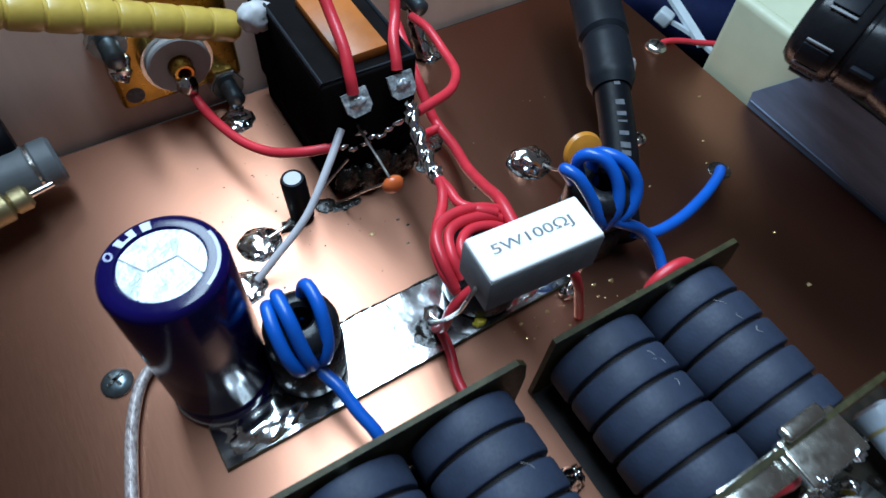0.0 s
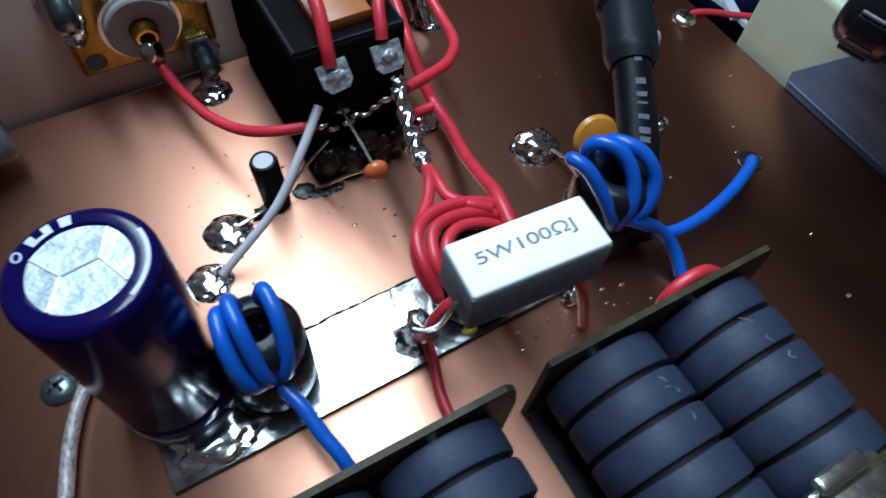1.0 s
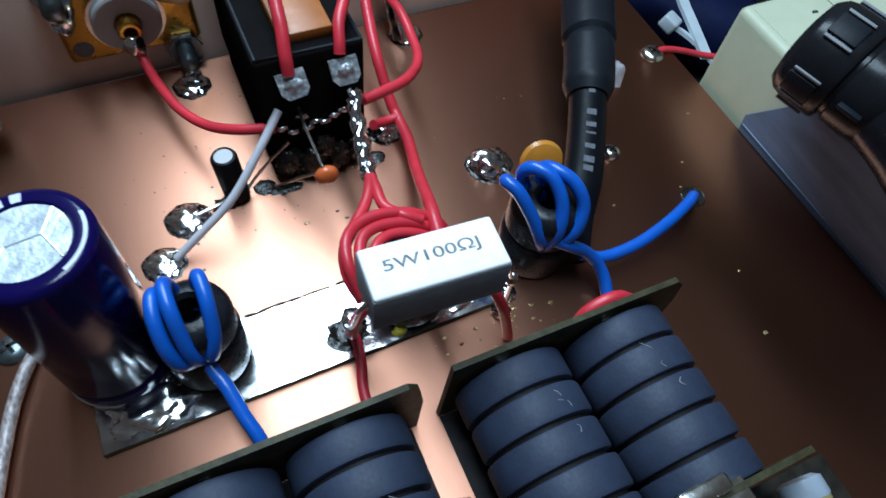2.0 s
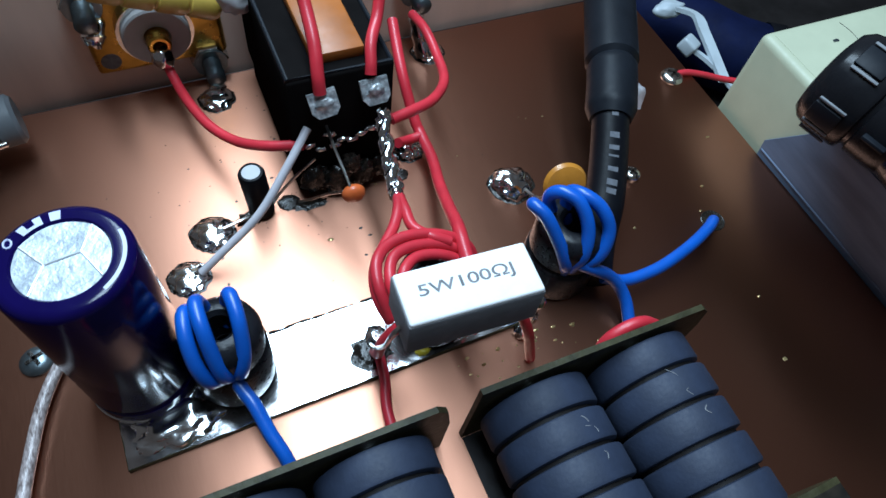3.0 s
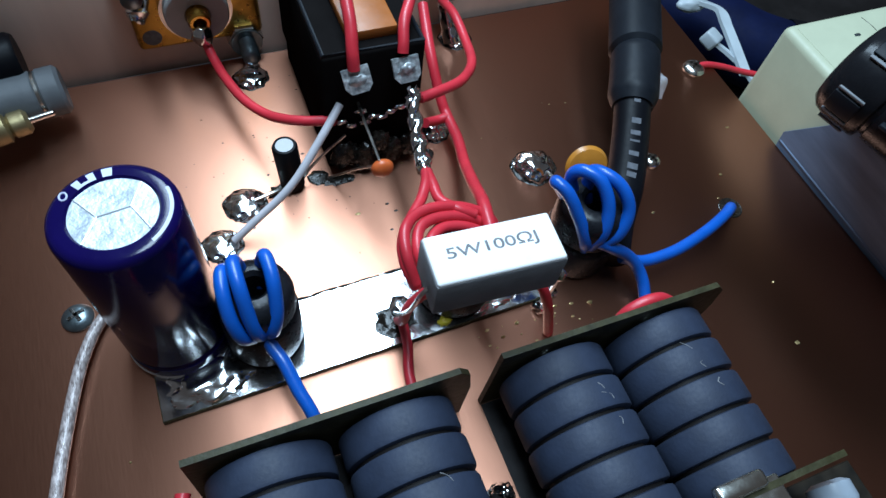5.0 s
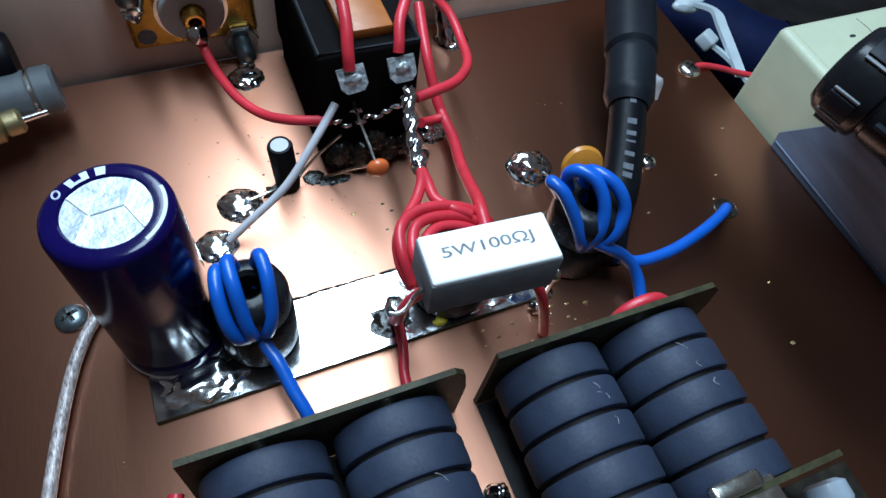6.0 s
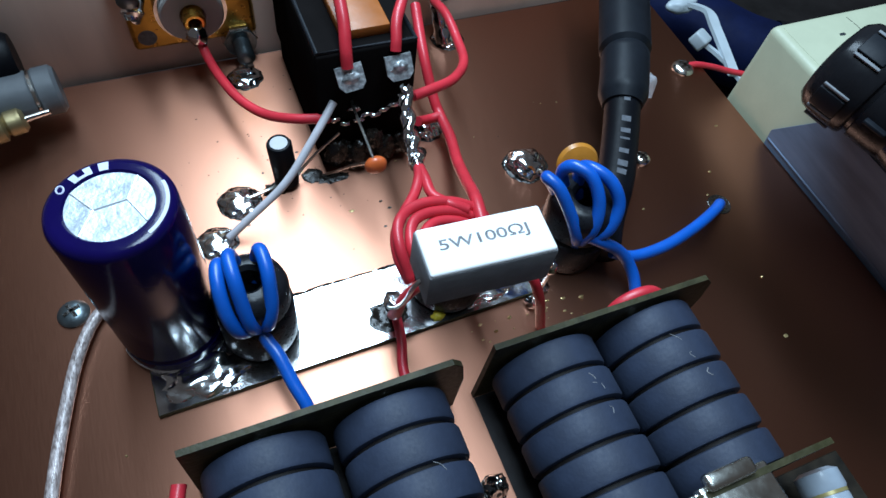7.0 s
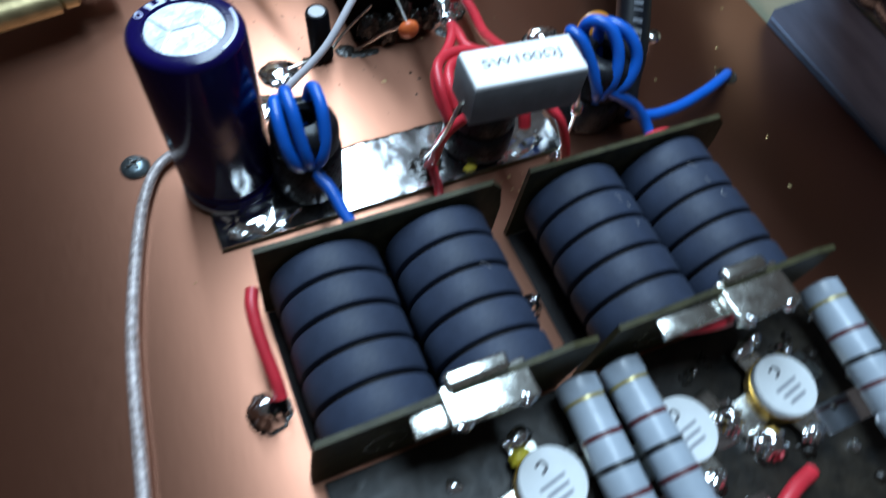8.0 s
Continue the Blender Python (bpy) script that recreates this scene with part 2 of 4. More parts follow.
def solder_joint(at, r, h, label, dark=True, rough=0.3):
    ob = thing("solder_joint", label, "solder joint", at)
    if dark:
        part("flux_ring", blob((0, 0, 0), r * 1.03, r * 0.98, 0.3, 0.16, 0.4, 4, flat=0.02), FLUX, ob, sharp=80)
    part("solder", blob((0, 0, 0.1), r * 0.9, r * 0.86, h, rough * 0.8, 0.4, 4, flat=0.03), SOLDER, ob, sharp=80)
    return ob


# ---- tinned strip ----
strip = thing("terminal_strip", "tinned circuit board strip lying on the copper floor", "circuit board strip", (0.2, 1.1, 0))
strip.rotation_euler = (0, 0, radians(1.0))
bm = bmesh.new()
nx, ny = 60, 12
grid = [[bm.verts.new((82.5 * i / nx + (0.35 * noise.noise(Vector((j * 0.9, 3, 1))) if i in (0, nx) else 0), 16.9 * j / ny + (0.3 * noise.noise(Vector((i * 0.7, j, 2))) if j in (0, ny) else 0), 1.62 + 0.10 * noise.noise(Vector((i * 0.35, j * 0.5, 0))))) for j in range(ny + 1)] for i in range(nx + 1)]
for i in range(nx):
    for j in range(ny):
        bm.faces.new((grid[i][j], grid[i + 1][j], grid[i + 1][j + 1], grid[i][j + 1]))
geom = bmesh.ops.extrude_face_region(bm, geom=bm.faces[:])
for v in [g for g in geom["geom"] if isinstance(g, bmesh.types.BMVert)]:
    v.co.z = 1.35
part("tin_layer", bm, TIN, strip)
part("board", block(-0.2, 82.7, -0.15, 17.0, 0.02, 1.4, 0.1, 1), FR4, strip, "dark board edge under the tin")
part("solder_pool", blob((9.5, 5.2, 1.4), 8.0, 4.8, 1.5, 0.3, 0.35, 4, flat=1.45), SOLDER, strip, "shiny solder pool", sharp=80)
part("solder_pool", blob((70, 5, 1.4), 8.5, 4.2, 1.2, 0.4, 0.3, 4, flat=1.45), SOLDER, strip, sharp=80)
part("solder_pool", blob((50, 7.2, 1.4), 2.6, 3.4, 1.6, 0.35, 0.3, 3, flat=1.45), SOLDER, strip, sharp=80)
# thin dark line of uneven width along the back edge
part("flux_line", tube([(30 + 3.0 * k, 16.7 + 0.35 * noise.noise(Vector((k * 1.7, 0, 0))), 1.66) for k in range(18)], 0.24, 6, 3, wobble=0.8), FLUX, strip, "dark uneven line along the back edge")
part("lacquer_dab", blob((57.8, 1.6, 1.6), 1.5, 1.1, 0.9, 0.5, 0.3, 3, flat=1.5), YELLOW_DAB, strip, "yellow lacquer dab", sharp=80)
part("flux_stain", blob((48.0, 5.2, 1.5), 4.0, 3.6, 0.6, 0.4, 0.3, 3, flat=1.5), FLUX, strip, sharp=80)


# ---- big capacitor ----
def big_capacitor():
    ob = thing("electrolytic_capacitor", "large electrolytic capacitor in a glossy dark blue sleeve", "capacitor", (6.3, 18.6, 1.7))
    lean = Matrix.Rotation(radians(-0.7), 4, "Y") @ Matrix.Rotation(radians(-1.1), 4, "X")
    R, H = 9.9, 41.0
    part("sleeve", lathe([(R * 0.55, 0.0), (R - 0.6, 0.0), (R, 0.6), (R, 3.0), (R - 0.45, 3.5), (R - 0.5, 4.2), (R, 4.9), (R, H - 1.6), (R - 0.25, H - 0.7), (R - 0.9, H - 0.15), (R - 1.6, H), (R * 0.70, H), (R * 0.66, H - 0.45)], lean, 64), SLEEVE_BLUE, ob)
    # aluminium top, pressed in six wedges that meet in scored lines
    bm = bmesh.new()
    n, r0 = 96, R * 0.70
    seams = [((-2.4, -0.2), (2.6, 0.4)), ((-2.4, -0.2), (-5.2, -4.9)), ((-2.4, -0.2), (-5.6, 4.3)), ((2.6, 0.4), (5.2, -4.9)), ((2.6, 0.4), (5.0, 5.0))]

    def depth(x, y):
        d = 9.0
        for (ax, ay), (bx, by) in seams:
            t = max(0, min(1, ((x - ax) * (bx - ax) + (y - ay) * (by - ay)) / ((bx - ax) ** 2 + (by - ay) ** 2)))
            d = min(d, math.hypot(x - ax - t * (bx - ax), y - ay - t * (by - ay)))
        return H - 0.30 - 0.10 * min(d, 2.0) / 2.0
    rings = [[bm.verts.new(lean @ Vector((0, 0, depth(0, 0))))]]
    for k in range(1, 31):
        r = r0 * k / 30
        rings.append([bm.verts.new(lean @ Vector((r * math.cos(2 * math.pi * j / n), r * math.sin(2 * math.pi * j / n), depth(r * math.cos(2 * math.pi * j / n), r * math.sin(2 * math.pi * j / n))))) for j in range(n)])
    for j in range(n):
        bm.faces.new((rings[0][0], rings[1][j], rings[1][(j + 1) % n]))
    for a, b in zip(rings[1:], rings[2:]):
        for j in range(n):
            bm.faces.new((a[j], b[j], b[(j + 1) % n], a[(j + 1) % n]))
    part("vent_top", bm, ALUMINIUM, ob, "bare aluminium top with scored vent lines")

    for p, q in seams:
        k = min(1, 6.6 / max(math.hypot(*q), 0.1))
        part("score_line", tube([lean @ Vector((p[0], p[1], H - 0.28)), lean @ Vector((q[0] * k, q[1] * k, H - 0.28))], 0.17, 6, 3), SCORE, ob)

    def arc(r_in, r_out, a0, a1, z, out=0.0):
        bm = bmesh.new()
        m = max(3, int(abs(a1 - a0) / 4))
        lo, hi = [], []
        for k in range(m + 1):
            a = radians(a0 + (a1 - a0) * k / m)
            lo.append((bm.verts.new(lean @ Vector((r_in * math.cos(a), r_in * math.sin(a), z))), bm.verts.new(lean @ Vector((r_in * math.cos(a), r_in * math.sin(a), z + 0.05)))))
            hi.append((bm.verts.new(lean @ Vector((r_out * math.cos(a), r_out * math.sin(a), z - out))), bm.verts.new(lean @ Vector((r_out * math.cos(a), r_out * math.sin(a), z + 0.05 - out)))))
        for k in range(m):
            bm.faces.new((lo[k][1], lo[k + 1][1], hi[k + 1][1], hi[k][1]))
            bm.faces.new((hi[k][0], hi[k][1], hi[k + 1][1], hi[k + 1][0]))
        return bm
    for r_in, r_out, a0, a1 in ((6.95, 8.6, 120, 128), (6.95, 8.6, 103, 111), (6.95, 7.5, 111, 120), (6.95, 8.6, 84, 95)):
        part("printed_mark", arc(r_in, r_out, a0, a1, H + 0.02, 0.02), PRINT, ob, "pale printed mark")
    part("printed_mark", tube([lean @ Vector((8.15 * math.cos(radians(a)) + 0.55 * math.cos(t), 8.15 * math.sin(radians(a)) + 0.75 * math.sin(t), H - 0.02)) for a in (143,) for t in [2 * math.pi * k / 10 for k in range(10)]], 0.16, 6, 2, closed=True), PRINT, ob)
    part("printed_line", arc(8.2, 8.75, -56, 16, H + 0.02, 0.10), PRINT, ob, "pale printed line")
    part("foot_rim", lathe([(R + 0.0, -0.02), (R + 0.25, 0.1), (R + 0.2, 0.35), (R, 0.5)], lean, 48), SOLDER, ob)
    return ob


big_capacitor()


# ---- coils on ferrite cores ----
def coil(name, label, at, wire_mat, r, seam, top, wire_r, turns, leads):
    """A rounded ferrite core in two pieces; turns and leads are lines of the wire in the chassis."""
    ob = thing(name, label, "coil", at)
    part("ferrite_ring", lathe([(r * 0.3, 0), (r - 1.2, 0), (r - 0.3, 0.4), (r, 1.4), (r, seam - 1.2), (r - 0.5, seam - 0.4), (r - 1.4, seam), (r * 0.3, seam)], Matrix(), 48), BLACK_FERRITE, ob)
    u = r * 0.95
    part("ferrite_ring", lathe([(r * 0.32, seam + 0.2), (u - 1.0, seam + 0.2), (u, seam + 1.0), (u, top - 3.4), (u - 0.5, top - 1.7), (u - 1.7, top - 0.5), (u - 3.2, top), (r * 0.42, top), (r * 0.32, top - 0.8), (r * 0.32, seam + 0.2)], Matrix(), 48), BLACK_FERRITE, ob)
    for name_of, lines in (("wire_turn", turns), ("wire_lead", leads)):
        for line in lines:
            part(name_of, tube([Vector(p) - Vector(at) for p in line], wire_r, 14, 9), wire_mat, ob)
    return ob


blue_a = coil("choke_coil", "blue insulated wire wound over a rounded black ferrite core", (22.2, 12.3, 1.8), BLUE_WIRE, 7.4, 12.6, 21.0, 1.3,
              [[(20.1, 15.9, 17.0), (18.5, 16.2, 23.0), (17.7, 14.4, 25.8), (17.1, 10.6, 25.0), (17.2, 7.0, 21.4), (18.2, 5.4, 17.6), (19.9, 6.5, 14.4)],
               [(21.5, 15.9, 17.0), (20.5, 16.6, 24.0), (20.0, 14.9, 27.2), (20.0, 10.7, 26.6), (20.2, 6.9, 22.0), (20.7, 5.3, 18.0), (21.5, 6.5, 14.4)],
               [(23.6, 15.4, 17.0), (25.0, 16.5, 23.6), (25.6, 14.8, 26.6), (25.7, 10.7, 25.6), (25.0, 6.9, 21.2), (23.7, 5.4, 17.4), (22.8, 6.5, 14.4)]],
              [[(22.1, 6.9, 13.2), (22.7, 4.3, 12.4), (23.9, 0.9, 11.8), (25.0, -4.1, 9.8), (26.2, -8.1, 8.0), (27.2, -12.7, 4.6)]])
blue_b = coil("choke_coil", "blue wire coil on black ferrite beside the cement resistor", (93.6, 12.0, 0.0), BLUE_WIRE, 8.2, 10.5, 20.5, 1.4,
              [[(90.0, 14.9, 16.0), (86.4, 16.6, 22.0), (84.3, 15.6, 25.2), (85.7, 12.6, 24.6), (87.7, 8.7, 20.0), (89.3, 6.1, 15.0), (90.8, 6.7, 10.6)],
               [(91.6, 14.9, 16.0), (89.1, 17.1, 23.0), (90.1, 15.8, 26.6), (92.7, 12.5, 26.2), (93.7, 8.5, 22.4), (92.5, 5.5, 17.6), (91.0, 5.8, 12.6)],
               [(94.0, 14.9, 16.0), (93.6, 17.0, 23.0), (94.4, 14.3, 26.0), (97.0, 10.6, 25.0), (98.1, 7.0, 21.4), (96.0, 4.6, 17.0), (93.0, 5.1, 13.4)]],
              [[(92.2, 5.2, 14.6), (95.9, 3.4, 12.8), (99.6, 2.5, 9.8), (102.2, 0.6, 6.8), (103.2, -2.3, 4.2), (102.7, -6.0, 1.8)],
               [(100.0, 3.9, 6.6), (105.4, 1.9, 5.2), (114.2, 2.0, 5.2), (123.9, 4.2, 5.2), (132.5, 7.4, 4.2), (137.5, 10.0, 2.0), (139.3, 10.8, -1.4)]])
part("lead_tip", tube([(8.4, -18.4, 2.0), (8.0, -19.6, 0.4)], 0.8, 8, 3), SOLDER, blue_b)
hole = thing("drilled_hole", "dark drilled hole in the copper floor with a blue wire", "hole", (139.2, 10.9, 0.0))
part("rim", lathe([(0.01, 0.03), (2.5, 0.03), (2.9, 0.14), (3.1, 0.02)], seg=24), FLUX, hole)

red_a = coil("choke_coil", "red wire coil on black ferrite under the cement resistor", (62.5, 11.0, 1.8), RED_WIRE, 8.2, 8.5, 18.0, 1.08,
             [[(50.0, 4.0, 22.0), (49.3, 7.6, 26.4), (50.4, 12.1, 27.6), (53.8, 15.5, 26.6), (58.9, 16.7, 25.6), (65.2, 15.9, 23.6), (70.1, 13.9, 20.0), (71.5, 10.1, 14.0)],
              [(52.0, 4.6, 23.0), (51.7, 8.6, 26.0), (54.0, 13.0, 26.2), (58.8, 14.7, 25.0), (64.8, 14.1, 23.0), (69.6, 11.9, 19.0), (70.6, 8.1, 13.0)],
              [(54.0, 5.6, 23.0), (54.5, 9.5, 25.2), (58.4, 12.6, 24.4), (64.1, 12.2, 22.6), (68.4, 10.0, 19.0), (69.7, 6.2, 13.0)]],
             [[(60.8, 28.0, 22.4), (59.3, 24.1, 24.0), (56.7, 20.0, 24.4), (52.8, 15.6, 25.2), (49.7, 11.1, 26.2), (48.9, 6.9, 24.6), (50.1, 3.7, 21.0)],
              [(61.0, 27.8, 22.4), (60.5, 23.4, 24.0), (60.3, 19.1, 24.4), (62.7, 15.9, 24.6), (66.0, 14.2, 23.4)],
              [(52.7, 1.9, 22.6), (50.1, 2.1, 20.2), (48.2, 2.3, 16.4), (47.8, 3.1, 10.0), (48.4, 6.5, 3.0)],
              [(49.0, 5.5, 3.2), (48.4, 0.6, 2.4), (46.9, -4.5, 1.4), (46.3, -10.2, 1.3), (46.3, -14.1, 1.3)],
              [(69.5, 3.8, 22.0), (73.1, -1.7, 20.0), (75.5, -4.0, 14.0), (77.5, -4.8, 6.0), (78.6, -5.4, 0.6)]])


# ---- cement resistor ----
resistor = thing("cement_resistor", "white cement power resistor with black printed rating", "resistor", (59.4, -3.2, 31.6))
turn = Matrix.Rotation(radians(-3.7), 4, "Z")
# sides get the darker grey for shade, only the top is white
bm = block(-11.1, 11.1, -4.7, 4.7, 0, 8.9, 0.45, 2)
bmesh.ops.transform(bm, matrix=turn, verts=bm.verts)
part("case", bm, CASE_GREY, resistor, "ceramic trough with shade put into its grey sides")
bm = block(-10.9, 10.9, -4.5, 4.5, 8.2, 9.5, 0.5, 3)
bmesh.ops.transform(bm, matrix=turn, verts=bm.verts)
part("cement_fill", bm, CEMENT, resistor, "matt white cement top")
part("printed_rating", lettering("5W100\u03a9J", 2.75, 0.015, turn @ Matrix.Translation((-0.2, 0.5, 9.51)) @ Matrix.Diagonal((1.42, 1, 1, 1))), INK, resistor, smooth=False)
part("lead", tube([(-10.8, -0.4, 3.0), (-12.2, -0.6, 1.5), (-12.8, 1.0, -6.0), (-12.2, 6.0, -18), (-11.4, 11.0, -27.5)], 0.42, 8), LEAD, resistor)
part("lead", tube([(10.8, -0.4, 3.0), (13.4, -0.8, 1.0), (16.5, 0.0, -8), (19.5, 2.5, -20), (20.5, 4.0, -31.4)], 0.42, 8), LEAD, resistor)
part("solder_bead", blob((17.0, 0.2, -9.0), 1.2, 1.2, 1.9, 0.3, 0.3, 2, flat=-50), SOLDER, resistor, sharp=80)
part("solder_bead", blob((20.5, 3.6, -30.5), 1.9, 1.7, 1.6, 0.4, 0.3, 3, flat=-31.5), SOLDER, resistor, sharp=80)


# ---- ferrite transformers ----
def transformer(x0, label):
    ob = thing("ferrite_transformer", label, "transformer", (x0, -14.1, 0), group="ferrite transformers")
    w = 46.6
    part("end_plate", plate_of([(-0.6, 0.1), (w + 2.2, 0.1), (w + 2.6, 14), (w + 1.6, 20.6), (w - 0.4, 23.0), (0.2, 23.2), (-0.2, 11)], -1.1, 0.0), FR4, ob, "olive circuit board end plate", smooth=False)
    part("end_plate", plate_of([(-2.0, 0.1), (w + 1.0, 0.1), (w + 4.0, 16), (w + 3.5, 21.5), (w - 2.0, 23.0), (0.0, 22.6), (-1.0, 12)], -35.9, -34.8), FR4, ob, smooth=False)
    # black sheet laid on the floor as the shade below the cores
    part("insulating_sheet", block(-0.4, w + 1.0, -34.7, -1.2, 0.03, 0.14, 0), BENCH, ob, "black sheet standing in for the shade under the cores", smooth=False)
    R, L = 10.7, 6.0
    prof = [(4.6, 0.4), (5.0, 0.0), (R - 0.8, 0.0), (R - 0.22, 0.22), (R, 0.7), (R, L - 0.7), (R - 0.22, L - 0.22), (R - 0.8, L), (5.0, L), (4.6, L - 0.4), (4.6, 0.4)]
    first = None
    for cx in (12.0, 34.6):
        for k in range(5):
            y = -1.0 - (k + 1) * 6.75
            if first is None:
                first = part("ferrite_core", lathe(prof, Matrix.Rotation(radians(-90), 4, "X"), 48), FERRITE, ob)
                first.location = Vector((cx, y, 10.85)) * MM
            else:
                again(first, ob, (cx + random.uniform(-0.15, 0.15), y, 10.85 + random.uniform(-0.1, 0.05)))
        part("inner_tube", lathe([(4.4, 0), (4.5, 0), (4.5, 36), (4.4, 36), (3.9, 36), (3.9, 0), (4.4, 0)], Matrix.Translation((cx, -36.0, 10.85)) @ Matrix.Rotation(radians(-90), 4, "X"), 24), CONTACT, ob, "plated metal inner tube")
        # added black rings shade the gaps and hide the bright inner tube
        for k in range(1, 5):
            part("glue_ring", lathe([(4.7, 0), (9.3, 0), (9.3, 0.9), (4.7, 0.9), (4.7, 0)], Matrix.Translation((cx, -1.0 - k * 6.75 - 0.85, 10.85)) @ Matrix.Rotation(radians(-90), 4, "X"), 40), BENCH, ob, "black ring added to darken the gap between the cores")
    return ob


tr_a = transformer(5.0, "pair of stacked grey ferrite core columns between board plates")
tr_b = transformer(58.9, "second pair of grey ferrite core columns with metal tab")
for ob, t0, t1, c0, c1, depth in ((tr_a, 14.8, 24.0, 20.4, 36.0, 40.8), (tr_b, 7.8, 22.0, 21.4, 35.4, 42.6)):
    bm = block(t0, t1, -39.8, -34.4, 19.8, 21.2, 0.25)
    part("metal_tab", bm, CONTACT, ob, "bright bent metal tab")
    clip = part("metal_clip", block(c0, c1, -depth, -33.8, 20.4, 22.8, 0.5, 3), CONTACT, ob, "silver component clip")
    part("clip_lip", block(c0 + 1.2, c1 - 3.0, -35.2, -32.2, 22.4, 24.6, 0.9, 3), CONTACT, clip)
    for q in (c0 + 2.2, c1 - 2.4):
        part("solder", blob((q, -depth + 0.6, 21.6), 1.6, 1.3, 1.5, 0.4, 0.3, 3, flat=-50), SOLDER, clip, sharp=80)
    for k in range(5):
        part("solder_fleck", blob((random.uniform(3, 42), -35.2, random.uniform(18.5, 22.0)), random.uniform(0.5, 1.3), 0.5, random.uniform(0.4, 0.9), 0.5, 0.3, 2, flat=-50), SOLDER, ob, sharp=80)
part("wire_loop", tube([(13.0, -37.5, 15.5), (18.0, -39.4, 17.6), (23.0, -40.0, 17.8), (28.0, -39.0, 15.8)], 1.1, 12), RED_WIRE, tr_b, "dark red wire under the clip")
part("wire_loop", tube([(-1.6, -2.4, 14), (-2.6, -6, 13.5), (-2.8, -12, 11), (-2.4, -18, 8), (-2.4, -21, 6)], 1.25, 12), RED_WIRE, tr_a, "red wire down the side")
part("wire_loop", tube([(28.0, 1.2, 8), (29.5, 2.2, 14.5), (33.0, 2.6, 17.0), (37.0, 2.4, 17.4), (40.5, 1.6, 15)], 1.25, 12), RED_WIRE, tr_b, "red wire arch behind the plate")
solder_joint((-0.2, -35.2, 0.0), 3.9, 7.0, "grey solder lump at the end of a red wire", True, 0.3)
solder_joint((55.2, -33.0, 0.0), 2.6, 5.0, "bright solder lump in the gap between the transformers", True, 0.4)


# ---- relay ----
relay = thing("relay", "black smoky plastic relay with soldered lugs", "relay", (46.0, 51.0, 0.0))
part("case", block(0, 22.6, 0, 42, 8.0, 35.0, 0.8, 3), RELAY_BLACK, relay)
part("base", block(0.6, 22.0, 1.0, 41, 0.05, 7.9, 0.4, 2), RELAY_BLACK, relay)
part("cover_rim", tube([(0.6, 0.6, 35.0), (22.0, 0.6, 35.0), (22.0, 41.4, 35.0), (0.6, 41.4, 35.0)], 0.55, 8, smooth=False, closed=True), SHRINK, relay)
part("tape_wrap", block(6.6, 17.4, 3.4, 27, 34.8, 37.4, 0.4, 2), ORANGE_LABEL, relay, "brown orange tape wrap")
for x, z, tilt in ((6.8, 30.4, -8), (17.5, 30.8, -3)):
    lug = plate_of([(-2.9, 2.6), (2.9, 2.6), (2.9, -1.4), (1.8, -2.7), (-1.8, -2.7), (-2.9, -1.4)], -0.4, 0.4)
    bmesh.ops.transform(lug, matrix=Matrix.Translation((x, -2.6, z)) @ Matrix.Rotation(radians(tilt), 4, "Y") @ Matrix.Rotation(radians(-32), 4, "X"), verts=lug.verts)
    l = part("lug", lug, LUG, relay, "tinned solder lug")
    part("solder_cap", blob((x, -2.9, z - 0.2), 1.9, 0.8, 1.9, 0.35, 0.3, 3, flat=-50), LUG, l, sharp=80)
for x, y, z in ((3.5, -0.6, 17.0), (8.0, -0.8, 19.5), (9.0, -0.7, 15.6), (13.0, -0.8, 16.2), (17.5, -0.9, 18.6), (5.8, -0.7, 15.2), (11.0, -0.6, 16.8), (15.2, -0.6, 17.2), (20.5, -0.8, 20.0)):
    part("pin", blob((x, y, z), 1.5, 0.9, 0.7, 0.5, 0.3, 2, flat=-50), SOLDER, relay, sharp=80)
for x, y, z, r in ((4, -1.0, 6, 3.2), (9, -2.0, 5, 3.6), (15, -2.2, 5.5, 3.2), (20, -1.4, 5.4, 3.0), (12, -3.2, 11, 2.2)):
    part("charred_residue", blob((x, y, z), r, 1.8, r * 1.2, 0.5, 0.3, 3, flat=0.02), FLUX, relay, sharp=80)
part("pale_nub", blob((-2.0, 30, 33), 4.0, 3.0, 3.5, 0.3, 0.3, 3, flat=20), PTFE, relay, sharp=80)


# ---- wiring ----
def wire(points, radius, mat, label, name="wire", **k):
    ob = thing(name, label, "wire")
    part("insulation", tube(points, radius, 12, 8, **k), mat, ob)
    return ob


wire([(26.2, 88.3, 14.6), (27.2, 82.8, 12.0), (28.6, 75.4, 12.0), (31.2, 66.7, 12.6), (35.4, 59.2, 14.0), (41.0, 53.5, 16.5), (48.1, 50.1, 18.0)], 1.15, RED_WIRE, "red wire from the coaxial socket to the relay")
wire([(53.5, 67.2, 50.0), (53.8, 61.2, 44.0), (53.3, 54.6, 40.0), (52.5, 50.6, 36.0), (52.3, 49.1, 32.6)], 1.3, RED_WIRE, "red wire soldered to a relay lug")
wire([(70.4, 64.2, 46.0), (67.8, 59.4, 40.0), (64.7, 54.4, 38.0), (63.6, 51.3, 35.6), (63.1, 50.0, 33.8)], 1.2, RED_WIRE, "second red wire soldered to a relay lug")
